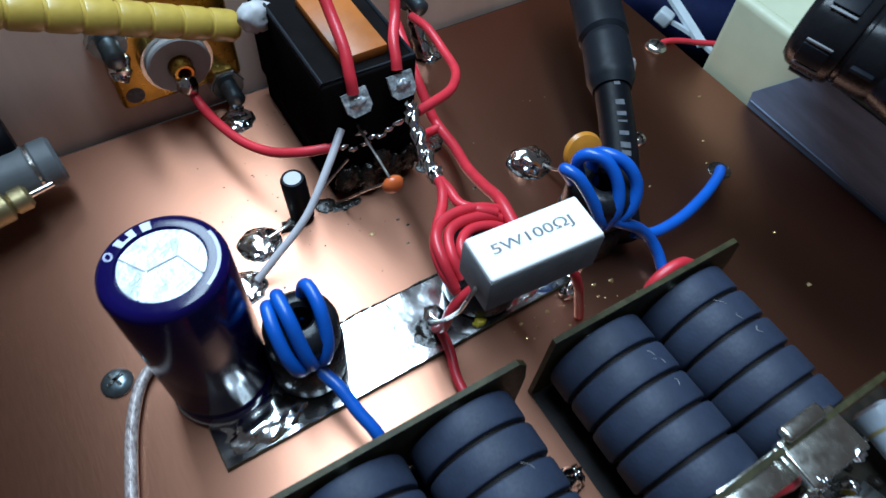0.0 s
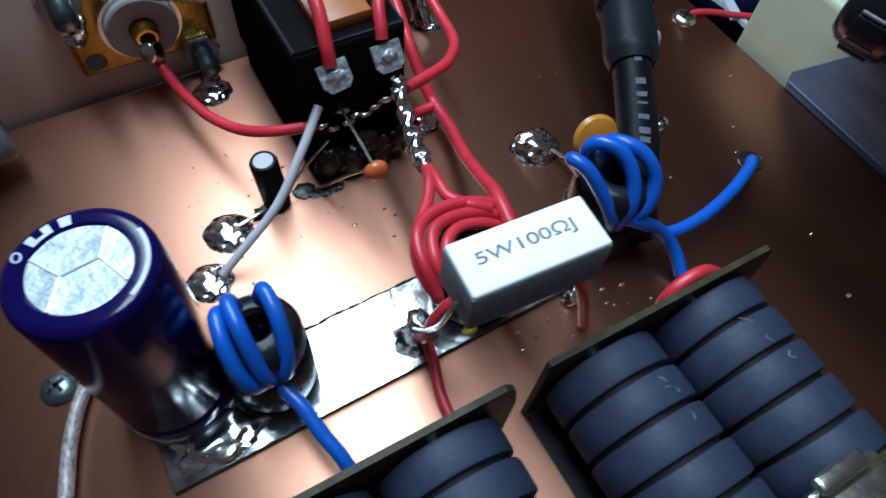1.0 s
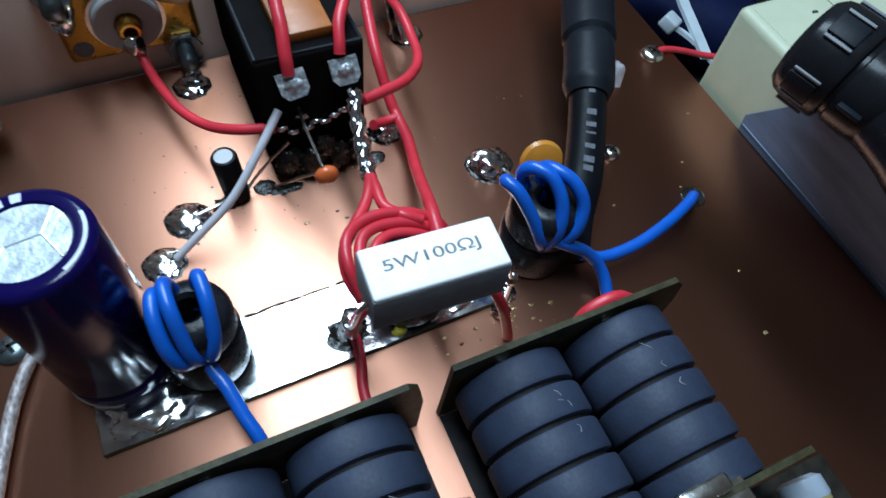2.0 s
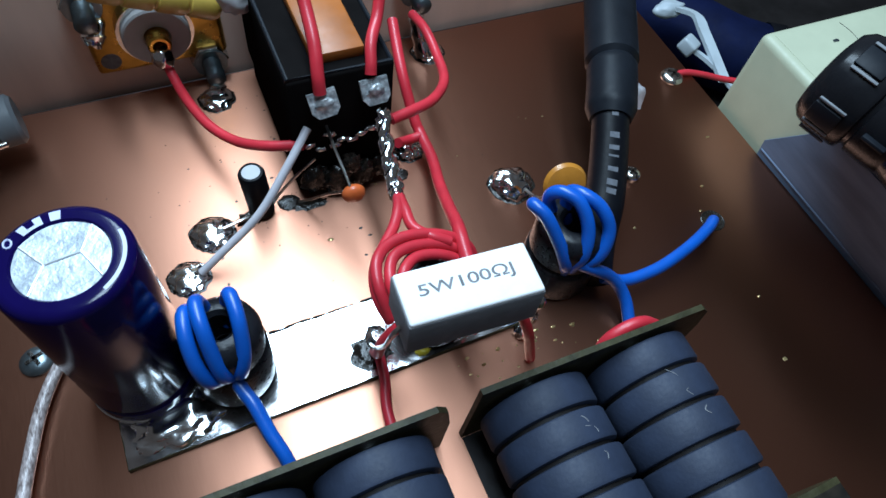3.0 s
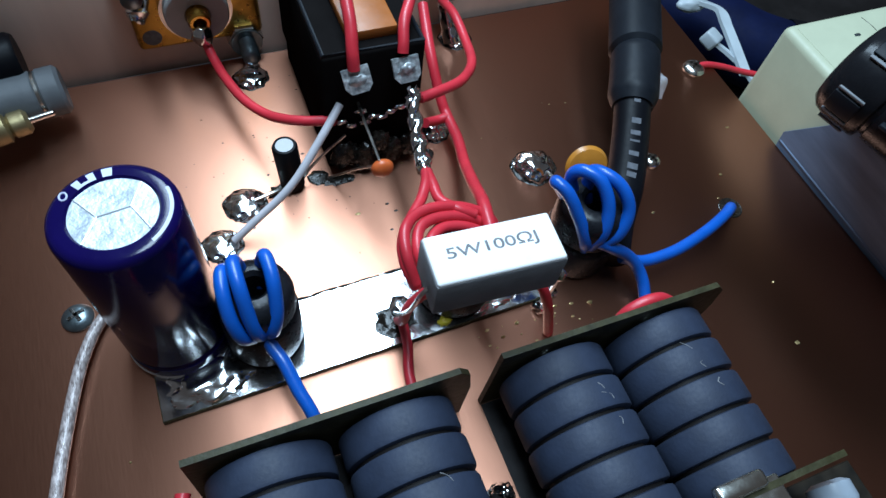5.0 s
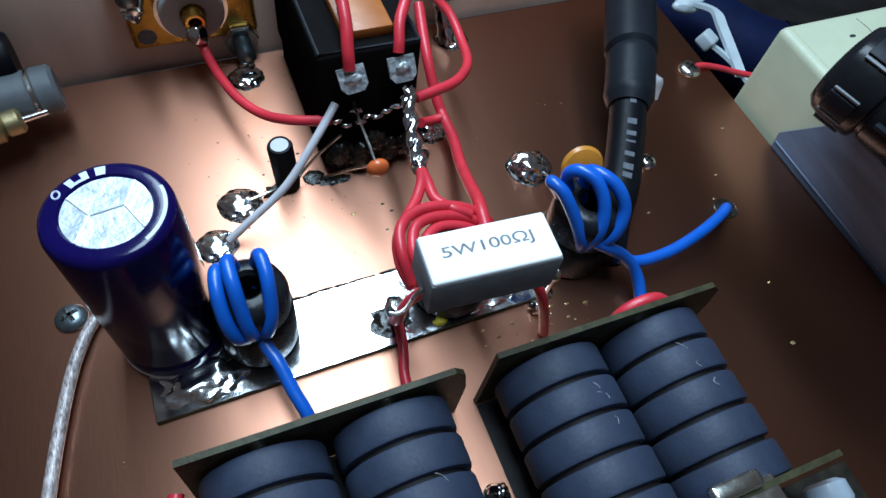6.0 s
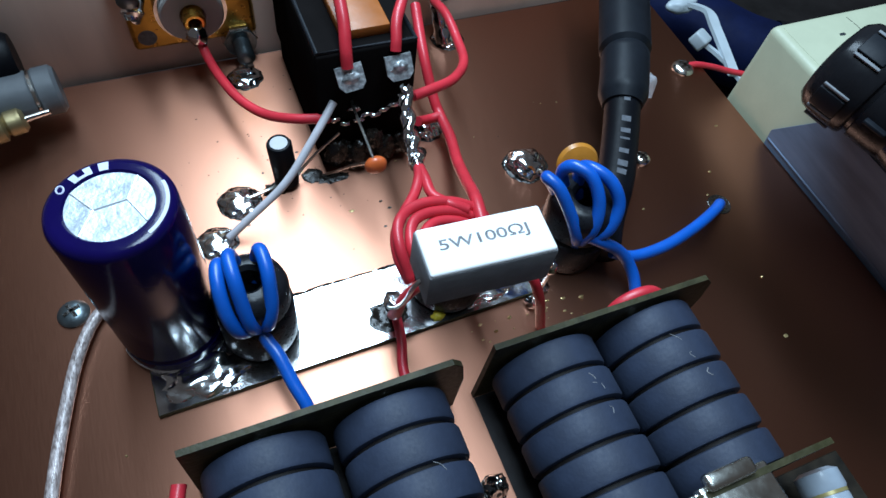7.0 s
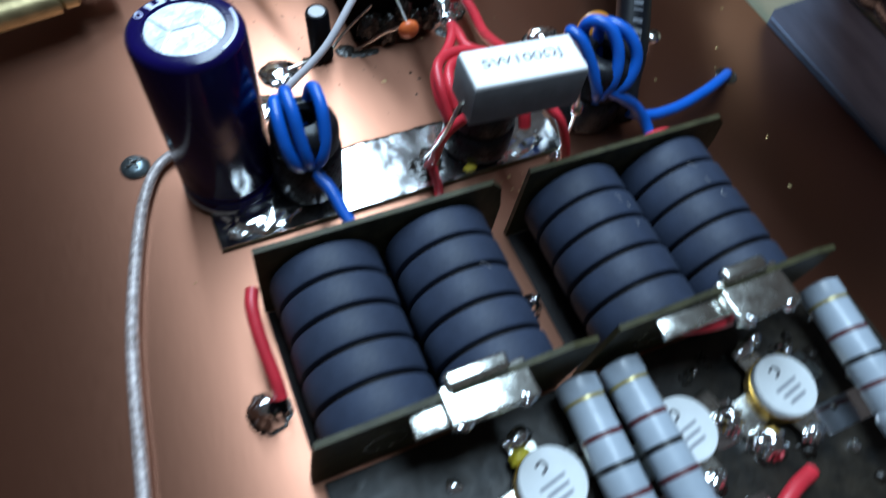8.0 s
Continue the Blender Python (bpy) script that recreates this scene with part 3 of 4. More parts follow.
wire([(79.7, 80.0, 20.0), (77.4, 67.6, 16.0), (77.6, 58.9, 8.5), (78.1, 54.9, 6.0), (77.4, 46.5, 7.0), (74.8, 36.5, 10.0), (71.7, 25.5, 16.5), (69.3, 17.2, 22.0), (67.9, 10.5, 22.5), (67.5, 3.6, 20.0), (67.3, 0.5, 16.0)], 1.35, RED_WIRE, "thick red wire running from the back wall to the coil")
wire([(70.7, 51.6, 9.0), (74.3, 53.8, 6.4), (77.8, 54.2, 6.2)], 1.2, RED_WIRE, "short red wire joining the thick one")
wire([(87.4, 85.4, 16.0), (87.6, 77.5, 17.5), (87.0, 68.2, 17.0), (84.6, 58.8, 18.5), (78.7, 51.6, 21.0), (71.9, 48.3, 22.5), (66.7, 46.9, 23.0)], 1.2, RED_WIRE, "red wire bent in a wide loop beside the relay")
twist = thing("twisted_lead", "two bare tinned leads twisted together and soldered", "wire")
for ph in (0, math.pi):
    path = []
    for k in range(37):
        t = k / 36
        c = Vector((64.3 - 3.5 * t, 46.0 - 17.7 * t, 25.2 - 3.0 * t - 1.5 * math.sin(t * math.pi)))
        a = ph + t * 3.6 * math.pi
        path.append(c + Vector((math.cos(a) * 0.8, 0, math.sin(a) * 0.8)))
    part("strand", tube(path, 1.12, 10, 2, wobble=0.3), SOLDER, twist)
part("solder_bead", blob((60.8, 28.6, 22.2), 1.5, 2.4, 1.5, 0.3, 0.3, 3, flat=-9), SOLDER, twist, sharp=80)
part("solder_bead", blob((64.6, 46.2, 25.0), 1.7, 1.7, 2.2, 0.4, 0.3, 3, flat=-9), SOLDER, twist, sharp=80)
sleeve = wire([(49.5, 50.6, 22.2), (43.3, 45.4, 18.0), (35.2, 40.5, 11.2), (25.9, 38.0, 5.0), (20.8, 36.9, 1.4)], 0.9, TUBE_GREY, "cloudy grey plastic sleeve over a thin lead", "sleeved_lead")
part("bare_end", tube([(20.8, 37.6, 1.5), (19.0, 37.2, 0.5)], 0.5, 8, 3), LEAD, sleeve)

# small parts soldered on the floor
solder_joint((25.1, 46.6, 0.0), 4.8, 1.4, "shiny round solder joint with a dark flux ring", True, 0.3)
solder_joint((18.0, 37.0, 0.0), 4.4, 1.0, "solder joint at the foot of the sleeved lead", True, 0.35)
solder_joint((35.3, 86.5, 0.0), 4.4, 1.6, "solder joint at the foot of a ground post", True, 0.3)
solder_joint((95.6, 37.2, 0.0), 5.6, 3.4, "lumpy bright solder joint on the copper floor", True, 0.3)
solder_joint((94.0, 87.3, 0.0), 4.6, 1.8, "solder joint near the back wall under red wires", True, 0.4)
solder_joint((83.2, 3.8, 0.0), 2.2, 1.4, "small solder spots beside the tinned strip", False, 0.5)
solder_joint((75.4, 56.0, 0.0), 4.2, 2.6, "solder lump beside the relay foot", True, 0.4)
pad = thing("drilled_hole", "dark drilled hole with flux round it", "hole", (43.2, 49.7, 0.0))
part("rim", blob((0, 0, 0), 2.5, 2.2, 0.4, 0.2, flat=0.02), FLUX, pad, sharp=80)
part("rim", blob((4.5, -2.2, 0), 3.8, 1.3, 0.3, 0.5, flat=0.02), FLUX, pad, sharp=80)
pad = thing("drilled_hole", "second drilled hole near the twisted leads", "hole", (70.6, 49.2, 0.0))
part("rim", blob((0, 0, 0), 2.2, 2.0, 0.3, 0.15, flat=0.02), FLUX, pad, sharp=80)

small_cap = thing("small_capacitor", "small black electrolytic capacitor standing on the floor", "capacitor", (37.0, 49.0, 0.0))
m = Matrix.Rotation(radians(-3), 4, "Y")
part("sleeve", lathe([(1.5, 1.0), (2.5, 1.0), (2.85, 1.4), (2.85, 14.2), (2.5, 14.9), (2.0, 15.0), (1.95, 14.8)], m, 28), RUBBER, small_cap)
part("vent_top", lathe([(0, 14.85), (1.95, 14.85), (2.0, 14.9)], m, 28), PTFE, small_cap, "bare aluminium top")
part("solder_foot", blob((-2.6, -1.0, 0), 3.4, 1.7, 1.6, 0.5, 0.3, 3, flat=0.02), FLUX, small_cap, sharp=80)
part("lead", tube([(0.6, -2, 1.2), (4, 0.8, 3.4), (9.0, 1.8, 7.6), (13.5, 1.6, 12.0)], 0.35, 8), LEAD, small_cap)
part("lead", tube([(-1, -0.5, 0.8), (-5, -1.6, 1.4), (-9.5, -2.4, 1.2)], 0.45, 8), LEAD, small_cap)

bead = thing("disc_capacitor", "small red-orange disc capacitor on thin leads", "capacitor", (54.5, 36.1, 15.9))
part("body", blob((0, 0, 0), 2.55, 1.7, 2.35, 0.05, 0.6, 3, flat=-9), RED_CAP, bead, sharp=80)
part("lead", tube([(-0.6, 0.4, 2.0), (-0.8, 5.0, 3.5), (-1.0, 11, 4.8), (-0.8, 15.6, 5.2)], 0.32, 8), LEAD, bead)
part("lead", tube([(-2.0, 0.8, 0.4), (-4.6, 4.4, -4.0), (-7.0, 9.0, -10.5), (-9.0, 12.4, -15.0)], 0.32, 8), LEAD, bead)

disc = thing("disc_capacitor", "amber disc capacitor standing beside a solder joint", "capacitor", (101.4, 26.2, 11.6))
m = Matrix.Rotation(radians(-14), 4, "Z") @ Matrix.Rotation(radians(60), 4, "X")
part("body", lathe([(0, -1.6), (2.8, -1.55), (4.6, -1.0), (5.2, 0), (4.6, 1.0), (2.8, 1.55), (0, 1.6)], m, 36), ORANGE_CAP, disc)
part("lead", tube([(-2.4, 0, -4.0), (-3.4, 3.5, -8), (-3.8, 8.5, -10.4)], 0.4, 8), LEAD, disc)
part("lead", tube([(2.4, 0, -4.0), (2.6, 0, -8), (2.6, 0, -11.5)], 0.4, 8), LEAD, disc)


# ---- heavy cable ----
hose = thing("power_cable", "thick black cable in a grey shrink sleeve", "cable")
core_line = [(98.4, 5.4, 5.0), (103.9, 13.3, 6.0), (110.8, 21.4, 7.4), (117.5, 31.5, 9.0), (123.4, 41.7, 11.2), (128.6, 51.6, 13.5)]
part("jacket", tube(core_line, 4.6, 24, 10), RUBBER, hose)
sl = spline([(122.6, 40.4, 11.0), (127.9, 49.7, 13.4), (133.4, 60.2, 15.0), (140.2, 73.0, 16.4), (148.2, 88.0, 17.0)], 10)
part("shrink_sleeve", tube(sl, lambda t: 5.1 + 1.3 * min(1, t * 14) - (0.55 if 0.36 < t < 0.385 else 0) + (0.5 if t >= 0.385 else 0), 28, smooth=False), SHRINK, hose, "grey heat-shrink sleeve in two steps")
part("glue", blob((140.6, 53.4, 0), 4.2, 3.6, 6.4, 0.3, 0.5, 3, flat=0.02), TUBE_GREY, hose, "clear glue squeezed from the sleeve", sharp=80)
sp = spline(core_line, 10)
for i0, wide, long in ((20, 2.3, 1.5), (22, 2.5, 1.7), (25, 2.4, 1.3), (28, 2.4, 0.6), (30, 2.4, 1.3), (33, 2.3, 1.6), (38, 1.6, 1.0)):
    c = sp[i0]
    d = (sp[i0 + 1] - sp[i0 - 1]).normalized()
    up = Vector((-0.32, -0.48, 0.82))
    up = (up - d * up.dot(d)).normalized()
    side = d.cross(up)
    bm = block(-long / 2, long / 2, -wide / 2, wide / 2, 0, 0.10, 0)
    bmesh.ops.transform(bm, matrix=Matrix.Translation(c + up * 4.50) @ Matrix(((d.x, side.x, up.x, 0), (d.y, side.y, up.y, 0), (d.z, side.z, up.z, 0), (0, 0, 0, 1))), verts=bm.verts)
    part("printed_bar", bm, DIM_PRINT, hose, "pale printed bar", smooth=False)


# ---- coaxial socket on the wall ----
sock = thing("coaxial_socket", "gold-plated coaxial panel socket on the back wall", "connector", (26.2, 96.7, 20.0))
part("flange", block(-15.2, 15.2, -2.2, 0, -12.6, 17.6, 1.2, 3), GOLD, sock)
part("mounting_hole", lathe([(0, 0.02), (2.2, 0.02), (2.3, -0.1)], Matrix.Translation((-11.6, -2.26, -8.8)) @ Matrix.Rotation(radians(90), 4, "X"), 28), INK, sock, "dark mounting hole")
part("insulator", lathe([(2.7, 0), (2.7, 5.4), (3.1, 5.9), (7.0, 5.9), (7.4, 5.5), (7.4, 0)], Matrix.Translation((0, -2.0, 0)) @ Matrix.Rotation(radians(90), 4, "X"), 40), PTFE, sock, "grey plastic insulator ring")
part("barrel", lathe([(7.5, 0), (8.4, 0), (8.4, 4.0), (7.5, 4.0), (7.5, 0)], Matrix.Translation((0, -2.0, 0)) @ Matrix.Rotation(radians(90), 4, "X"), 40), NICKEL, sock)
part("contact_cup", lathe([(1.7, 0), (2.6, 0), (2.6, 8.6), (2.2, 9.0), (1.6, 9.0), (1.6, 4)], Matrix.Translation((0, -2.0, 0)) @ Matrix.Rotation(radians(90), 4, "X"), 24), GOLD, sock, "gold contact cup")
part("solder_bead", blob((-0.2, -10.6, -3.4), 2.5, 2.3, 3.0, 0.25, 0.3, 3, flat=-99), SOLDER, sock, sharp=80)


def ground_post(at, foot):
    ob = thing("ground_post", "nickel screw post with a solder tag", "post", at)
    m = Matrix.Rotation(radians(90), 4, "X")
    part("nut", lathe([(0, 0), (4.3, 0), (4.6, 0.4), (4.6, 3.0), (4.2, 3.4), (1.8, 3.4)], m, 6), NICKEL, ob)
    part("washer", lathe([(1.6, 3.4), (4.0, 3.4), (4.1, 3.8), (4.0, 4.2), (1.6, 4.2)], m, 28), DARK_STEEL, ob)
    part("thread", lathe([q for k in range(9) for q in ((2.3, 3.4 + k * 0.8), (1.95, 3.8 + k * 0.8))] + [(0, 10.8)], m, 20), DARK_STEEL, ob)
    part("solder_tag", tube([(0, -4.4, -3.4), (-0.2, -6.8, -7), foot], lambda t: 1.5 + 1.2 * t, 10, wobble=0.3), SOLDER, ob)
    return ob


ground_post((36.6, 96.7, 6.4), (-1.4, -9.8, -6.4))
ground_post((91.2, 96.7, 16.2), (1.4, -10.6, -15.2))
ground_post((13.3, 96.7, 27.8), (0.8, -3.4, -3.2))

# ribbed yellow tube above the socket
yel = thing("ribbed_tube", "yellow ribbed plastic tube along the back wall", "tube")
a, b = Vector((-13.4, 83.1, 53.0)), Vector((37.2, 86.2, 29.6))
turn_y = Matrix.Translation(a) @ (b - a).to_track_quat("Z", "Y").to_matrix().to_4x4()
part("core_tube", lathe([(0, 0), (3.2, 0), (3.2, 59.4), (0, 59.4)], turn_y, 24), YELLOW, yel)
rib = None
for k in range(9):
    if rib is None:
        rib = part("rib_segment", lathe([(3.2, 0.1), (3.5, 0.3), (3.66, 0.9), (3.66, 5.4), (3.5, 6.0), (3.2, 6.2)], (b - a).to_track_quat("Z", "Y").to_matrix().to_4x4(), 24), YELLOW, yel)
        rib.location = a * MM
    else:
        again(rib, yel, a + (b - a).normalized() * 6.6 * k)

# grey plug and brass fitting by the wall
plug = thing("grey_plug", "grey cylindrical plug with a steel band", "plug", (-6.3, 82.2, 11.4))
m = Matrix.Rotation(radians(-90), 4, "Y") @ Matrix.Rotation(radians(6), 4, "X")
part("body", lathe([(0, 0), (4.7, 0), (5.5, 0.8), (5.5, 4.4), (5.1, 4.7), (5.1, 5.6), (5.4, 5.9), (5.4, 40), (0, 40)], m, 36), material("slate_plastic", (0.11, 0.12, 0.13), 0.5, 0.0, 0.2, 120, 0.1, 600), plug)
part("band", lathe([(5.15, 4.75), (5.35, 4.85), (5.35, 5.5), (5.15, 5.6)], m, 36), NICKEL, plug)
part("upper_body", lathe([(0, 3), (5.4, 3), (6.0, 4), (6.0, 40), (0, 40)], Matrix.Translation((-4.0, 7.0, 4.6)) @ m, 32), RUBBER, plug)
fit_ = thing("brass_fitting", "small brass fitting with a pin", "fitting", (-14.1, 74.2, 11.4))
m = Matrix.Rotation(radians(-90), 4, "Y") @ Matrix.Rotation(radians(12), 4, "X")
part("body", lathe([(0, 0), (2.0, 0), (2.8, 0.8), (2.8, 3.6), (2.2, 4.2), (3.4, 4.8), (3.4, 30), (0, 30)], m, 20), BRASS, fit_)
part("pin", lathe([(0, -5.4), (0.7, -5.0), (0.8, 0), (0, 0)], m, 14), NICKEL, fit_)


# ---- screws ----
def screw(at, r, mat, label):
    ob = thing("screw", label, "screw", at, group="chassis screws")
    part("head", lathe([(r, 0.02), (r * 1.02, 0.5), (r * 0.86, 1.25), (r * 0.5, 1.75), (0, 1.95)], seg=28), mat, ob)
    for a in (25, 115):
        bm = block(-r * 0.55, r * 0.55, -r * 0.12, r * 0.12, 1.40, 2.0, 0.05, 1)
        bmesh.ops.transform(bm, matrix=Matrix.Rotation(radians(a), 4, "Z"), verts=bm.verts)
        part("slot", bm, FLUX, ob, "dark cross recess")
    return ob


screw((158.2, 57.4, 0.0), 3.3, NICKEL, "shiny pan-head cross screw at the floor edge")
screw((126.7, 30.1, 0.0), 2.5, NICKEL, "shiny pan-head cross screw beside the thick cable")
screw((-12.4, 28.6, -0.0), 3.1, DARK_STEEL, "dark pan-head cross screw near the big capacitor")

# braided cable
wire([(-1.2, 29.5, 2.0), (-7.5, 26.3, 1.6), (-11.6, 19.1, 2.0), (-14.8, 9.6, 2.0), (-18.4, -4.8, 2.0), (-20.8, -18.5, 2.0), (-23.5, -43.5, 2.0), (-27.2, -74.4, 2.0), (-33.8, -111.9, 2.0)], 1.2, COAX, "braided coaxial cable with clear jacket on the floor", "coaxial_cable")


# ---- beside the chassis ----
supply = thing("cream_box", "cream plastic instrument box with rounded edges", "instrument box")
bm = block(166.5, 300, -150, 45.3, -33.9, 24.2, 2.2, 4)
part("case", bm, CREAM, supply)
part("top_panel", block(168.9, 300, -150, 42.9, 24.0, 24.35, 0.15, 2), CREAM, supply, "cream top panel with a scratch")
part("scratch", tube([(190, 42.0, 24.36), (190.6, 38, 24.37), (190.2, 33, 24.37), (191.4, 28, 24.37)], 0.09, 5, 3), FLUX, supply, "thin dark scratch")
part("smudge", blob((184, 36.6, 24.33), 1.2, 0.5, 0.12, 0.6, 0.3, 2, flat=24.33), DARK_STEEL, supply)
sheet = thing("metal_bracket", "grey brushed metal bracket in front of the box", "bracket")
bm = plate_of([(25.4, -33.9), (25.6, -0.5), (26.2, 4.0), (14.0, 20.4), (-150, 20.4), (-150, -33.9)], 165.5, 166.2)
for v in bm.verts:
    v.co = Vector((v.co.y, v.co.x, v.co.z))
part("plate", bm, GREY_METAL, sheet, smooth=False)
part("lip", tube([(165.6, 25.4, 1.4), (165.5, -20, 1.0), (165.4, -150, 0.6)], 0.35, 8, 2), GREY_METAL, sheet)
knob = thing("clamp_knob", "gloss black ridged clamp knob with a rounded arm", "knob", (157.8, 13.0, 36.6))
axis = Vector((0.30, -0.95, -0.05)).normalized()
m = axis.to_track_quat("Z", "Y").to_matrix().to_4x4()
part("cap", lathe([(0, -7.0), (6.5, -7.0), (9.2, -6.4), (10.6, -4.8), (11.2, -2.4), (11.2, 4.4), (10.8, 5.2), (9.6, 5.6), (9.6, 6.4)], m, 48), GLOSS_BLACK, knob)
part("collar", lathe([(9.6, 6.4), (10.3, 6.8), (10.4, 12.5), (10.0, 15.5), (9.0, 17.0), (8.6, 20.0), (0, 20.0)], m, 48), GLOSS_BLACK, knob)
for k in range(5):
    turn_k = m @ Matrix.Rotation(radians(72 * k + 25), 4, "Z")
    bm = block(-2.6, 2.6, -0.5, 0.5, -3.4, 3.0, 0.4, 2)
    bmesh.ops.transform(bm, matrix=turn_k @ Matrix.Translation((0, 11.1, 0)), verts=bm.verts)
    pad_ = part("grip_pad", bm, SHRINK, knob, "grey raised grip pad")
    for x in (-3.4, 3.4):
        bm = block(x - 0.35, x + 0.35, -0.3, 0.3, -3.2, 3.0, 0.2, 2)
        bmesh.ops.transform(bm, matrix=turn_k @ Matrix.Translation((0, 11.1, 0)), verts=bm.verts)
        part("grip_ridge", bm, CASE_GREY, pad_, "pale moulded ridge")
part("clip", block(-1.2, 1.2, -0.5, 0.5, -2.6, 2.6, 0.3, 2), SHRINK, knob, "small moulded clip").matrix_local = Matrix.Translation((axis * 10.5 + Vector((-10.0, -3.2, 0.6))) * MM) @ m
part("arm", tube([tuple(axis * 14), (3.5, -24, -2.0), (2.0, -34, -3.0), (4.0, -46, -3.6), (14.0, -62, -3.6), (30.0, -90, -3.6), (46.0, -125, -3.6)], lambda t: 9.4 - 0.8 * t, 28, 8), GLOSS_BLACK, knob, "thick black curved arm")
part("arm_disc", lathe([(0, 1.6), (6.4, 1.6), (7.4, 0.9), (7.4, -1.2), (0, -1.2)], Matrix.Translation((9.0, -36.0, 6.2)) @ Matrix.Rotation(radians(-20), 4, "X") @ Matrix.Rotation(radians(18), 4, "Y"), 36), GREY_METAL, knob, "blue-grey metal disc on the arm")

tie = thing("cable_tie", "white nylon cable tie with a square head", "cable tie")
def flat_band(line, wide, thick):
    """A flat strap along a smooth line."""
    bm = tube(line, 1.0, 4, 8)
    bm.verts.ensure_lookup_table()
    pts = spline(line, 8)
    for k, c in enumerate(pts):
        d = (pts[min(k + 1, len(pts) - 1)] - pts[max(k - 1, 0)]).normalized()
        across = d.cross(Vector((0.2, 0.3, 1))).normalized()
        up = across.cross(d)
        for j, (u, v) in enumerate(((1, 1), (-1, 1), (-1, -1), (1, -1))):
            bm.verts[k * 4 + j].co = c + across * (u * wide / 2) + up * (v * thick / 2)
    return bm


part("head", block(-3.0, 3.0, -2.6, 2.6, -2.2, 2.2, 0.9, 3), NYLON, tie, sharp=60).matrix_local = pose(0.1762, 0.0712, -0.004, 20, 12, 30)
part("head", blob((180.0, 88.0, -4.0), 5.6, 3.0, 2.6, 0.25, 0.6, 3, flat=-30), NYLON, tie, "melted looking tie head", sharp=80)
part("strap", flat_band([(181.0, 87.5, -3.0), (186.2, 82.0, -3.2), (185.0, 75.0, -4.0), (182.8, 66.0, -5.0), (180.5, 56.0, -6.5)], 3.6, 1.3), NYLON, tie)
part("strap", flat_band([(176.2, 71.2, -4.4), (179.6, 66.0, -5.6), (182.0, 60.0, -6.8), (183.0, 52.0, -8.0)], 2.6, 1.1), NYLON, tie)
navy = thing("cable_bundle", "navy blue sleeved cable bundle behind the box", "cable bundle")
part("sleeve", tube([(176.4, 124.8, -20.9), (196.2, 96.3, -20.9), (209.1, 75.9, -20.9), (233.1, 63.1, -20.9), (298.7, 59.4, -20.9)], 13, 20, 8), NAVY, navy)
part("tape_band", lathe([(13.0, -3), (13.3, -2.6), (13.3, 2.6), (13.0, 3)], Matrix.Translation((217.0, 70.4, -20.9)) @ Vector((19, -12, 0)).to_track_quat("Z", "Y").to_matrix().to_4x4(), 28), RUBBER, navy, "black tape band")
wire([(159.0, 57.6, 0.9), (163.0, 57.2, 0.9), (168.0, 55.6, 0.2), (173.8, 53.4, -1.0), (186.0, 49.0, -3.0)], 0.9, RED_WIRE, "thin red wire leaving the chassis edge")


# ---- transistor board in front ----
board = thing("amplifier_board", "dark circuit board with solder and flux", "circuit board")
part("board", block(5, 124, -130, -51.0, 0.05, 2.2, 0.2, 1), BOARD, board)
random.seed(7)
for k in range(84):
    x, y = random.uniform(10, 116), random.uniform(-104, -56)
    part("solder_spot", blob((x, y, 2.1), random.uniform(0.6, 2.3), random.uniform(0.5, 1.9), random.uniform(0.4, 1.8), 0.5, 0.3, 2, flat=2.15), SOLDER if k % 3 else FLUX, board, sharp=80)
for x0, x1, y0, y1 in ((75, 83, -73, -65), (98, 114, -79, -73), (68, 79, -91, -82), (32, 58, -98, -90)):
    part("copper_pad", block(x0, x1, y0, y1, 2.22, 2.5, 0.1, 1), TIN, board, "tinned pad")


def transistor(at, turn_deg):
    ob = thing("power_transistor", "round white ceramic power transistor with wide leads", "transistor", at, group="power transistors")
    ob.rotation_euler = (0, 0, radians(turn_deg))
    part("flange", block(-12, 12, -3.4, 3.4, 0.02, 1.6, 0.6, 2), CONTACT, ob, "plated flange")
    part("body", lathe([(0, 1.5), (6.2, 1.5), (6.4, 1.8), (6.4, 3.8), (6.0, 4.0)], seg=40), GOLD, ob)
    part("ceramic_cap", lathe([(6.1, 3.9), (6.2, 4.2), (6.2, 5.6), (5.9, 5.95), (0, 6.0)], seg=40), CERAMIC, ob, "white ceramic cap")
    for k in range(3):
        part("printed_bar", block(-3.0 + 0.4 * k, 2.6 - 0.3 * k, -0.3 - 1.5 * k, 0.4 - 1.5 * k, 6.01, 6.05, 0), material("grey_ink", (0.32, 0.33, 0.36), 0.6), ob, smooth=False)
    part("printed_mark", tube([(-1.2, 3.6, 6.03), (0.2, 3.9, 6.03), (0.6, 2.6, 6.03), (-0.8, 2.0, 6.03)], 0.28, 6, 4), INK, ob)
    for sx in (-1, 1):
        part("lead", block(-2.4, 2.4, 5.8 if sx > 0 else -10.5, 10.5 if sx > 0 else -5.8, 2.4, 2.75, 0.1, 1), CONTACT, ob, "wide flat lead")
        part("solder", blob((sx * 0.5, sx * 9.6, 2.6), 2.6, 1.8, 1.2, 0.4, 0.3, 3, flat=2.2), SOLDER, ob, sharp=80)
    return ob


first_tr = transistor((41.0, -66.4, 2.3), 12)
part("lacquer_dab", blob((-1.5, 6.6, 3.4), 2.0, 1.4, 1.2, 0.5, 0.3, 3, flat=2.6), YELLOW_DAB, first_tr, "yellow lacquer dab", sharp=80)
transistor((91.9, -67.6, 2.3), 12)
transistor((68.2, -67.4, 2.3), 12)


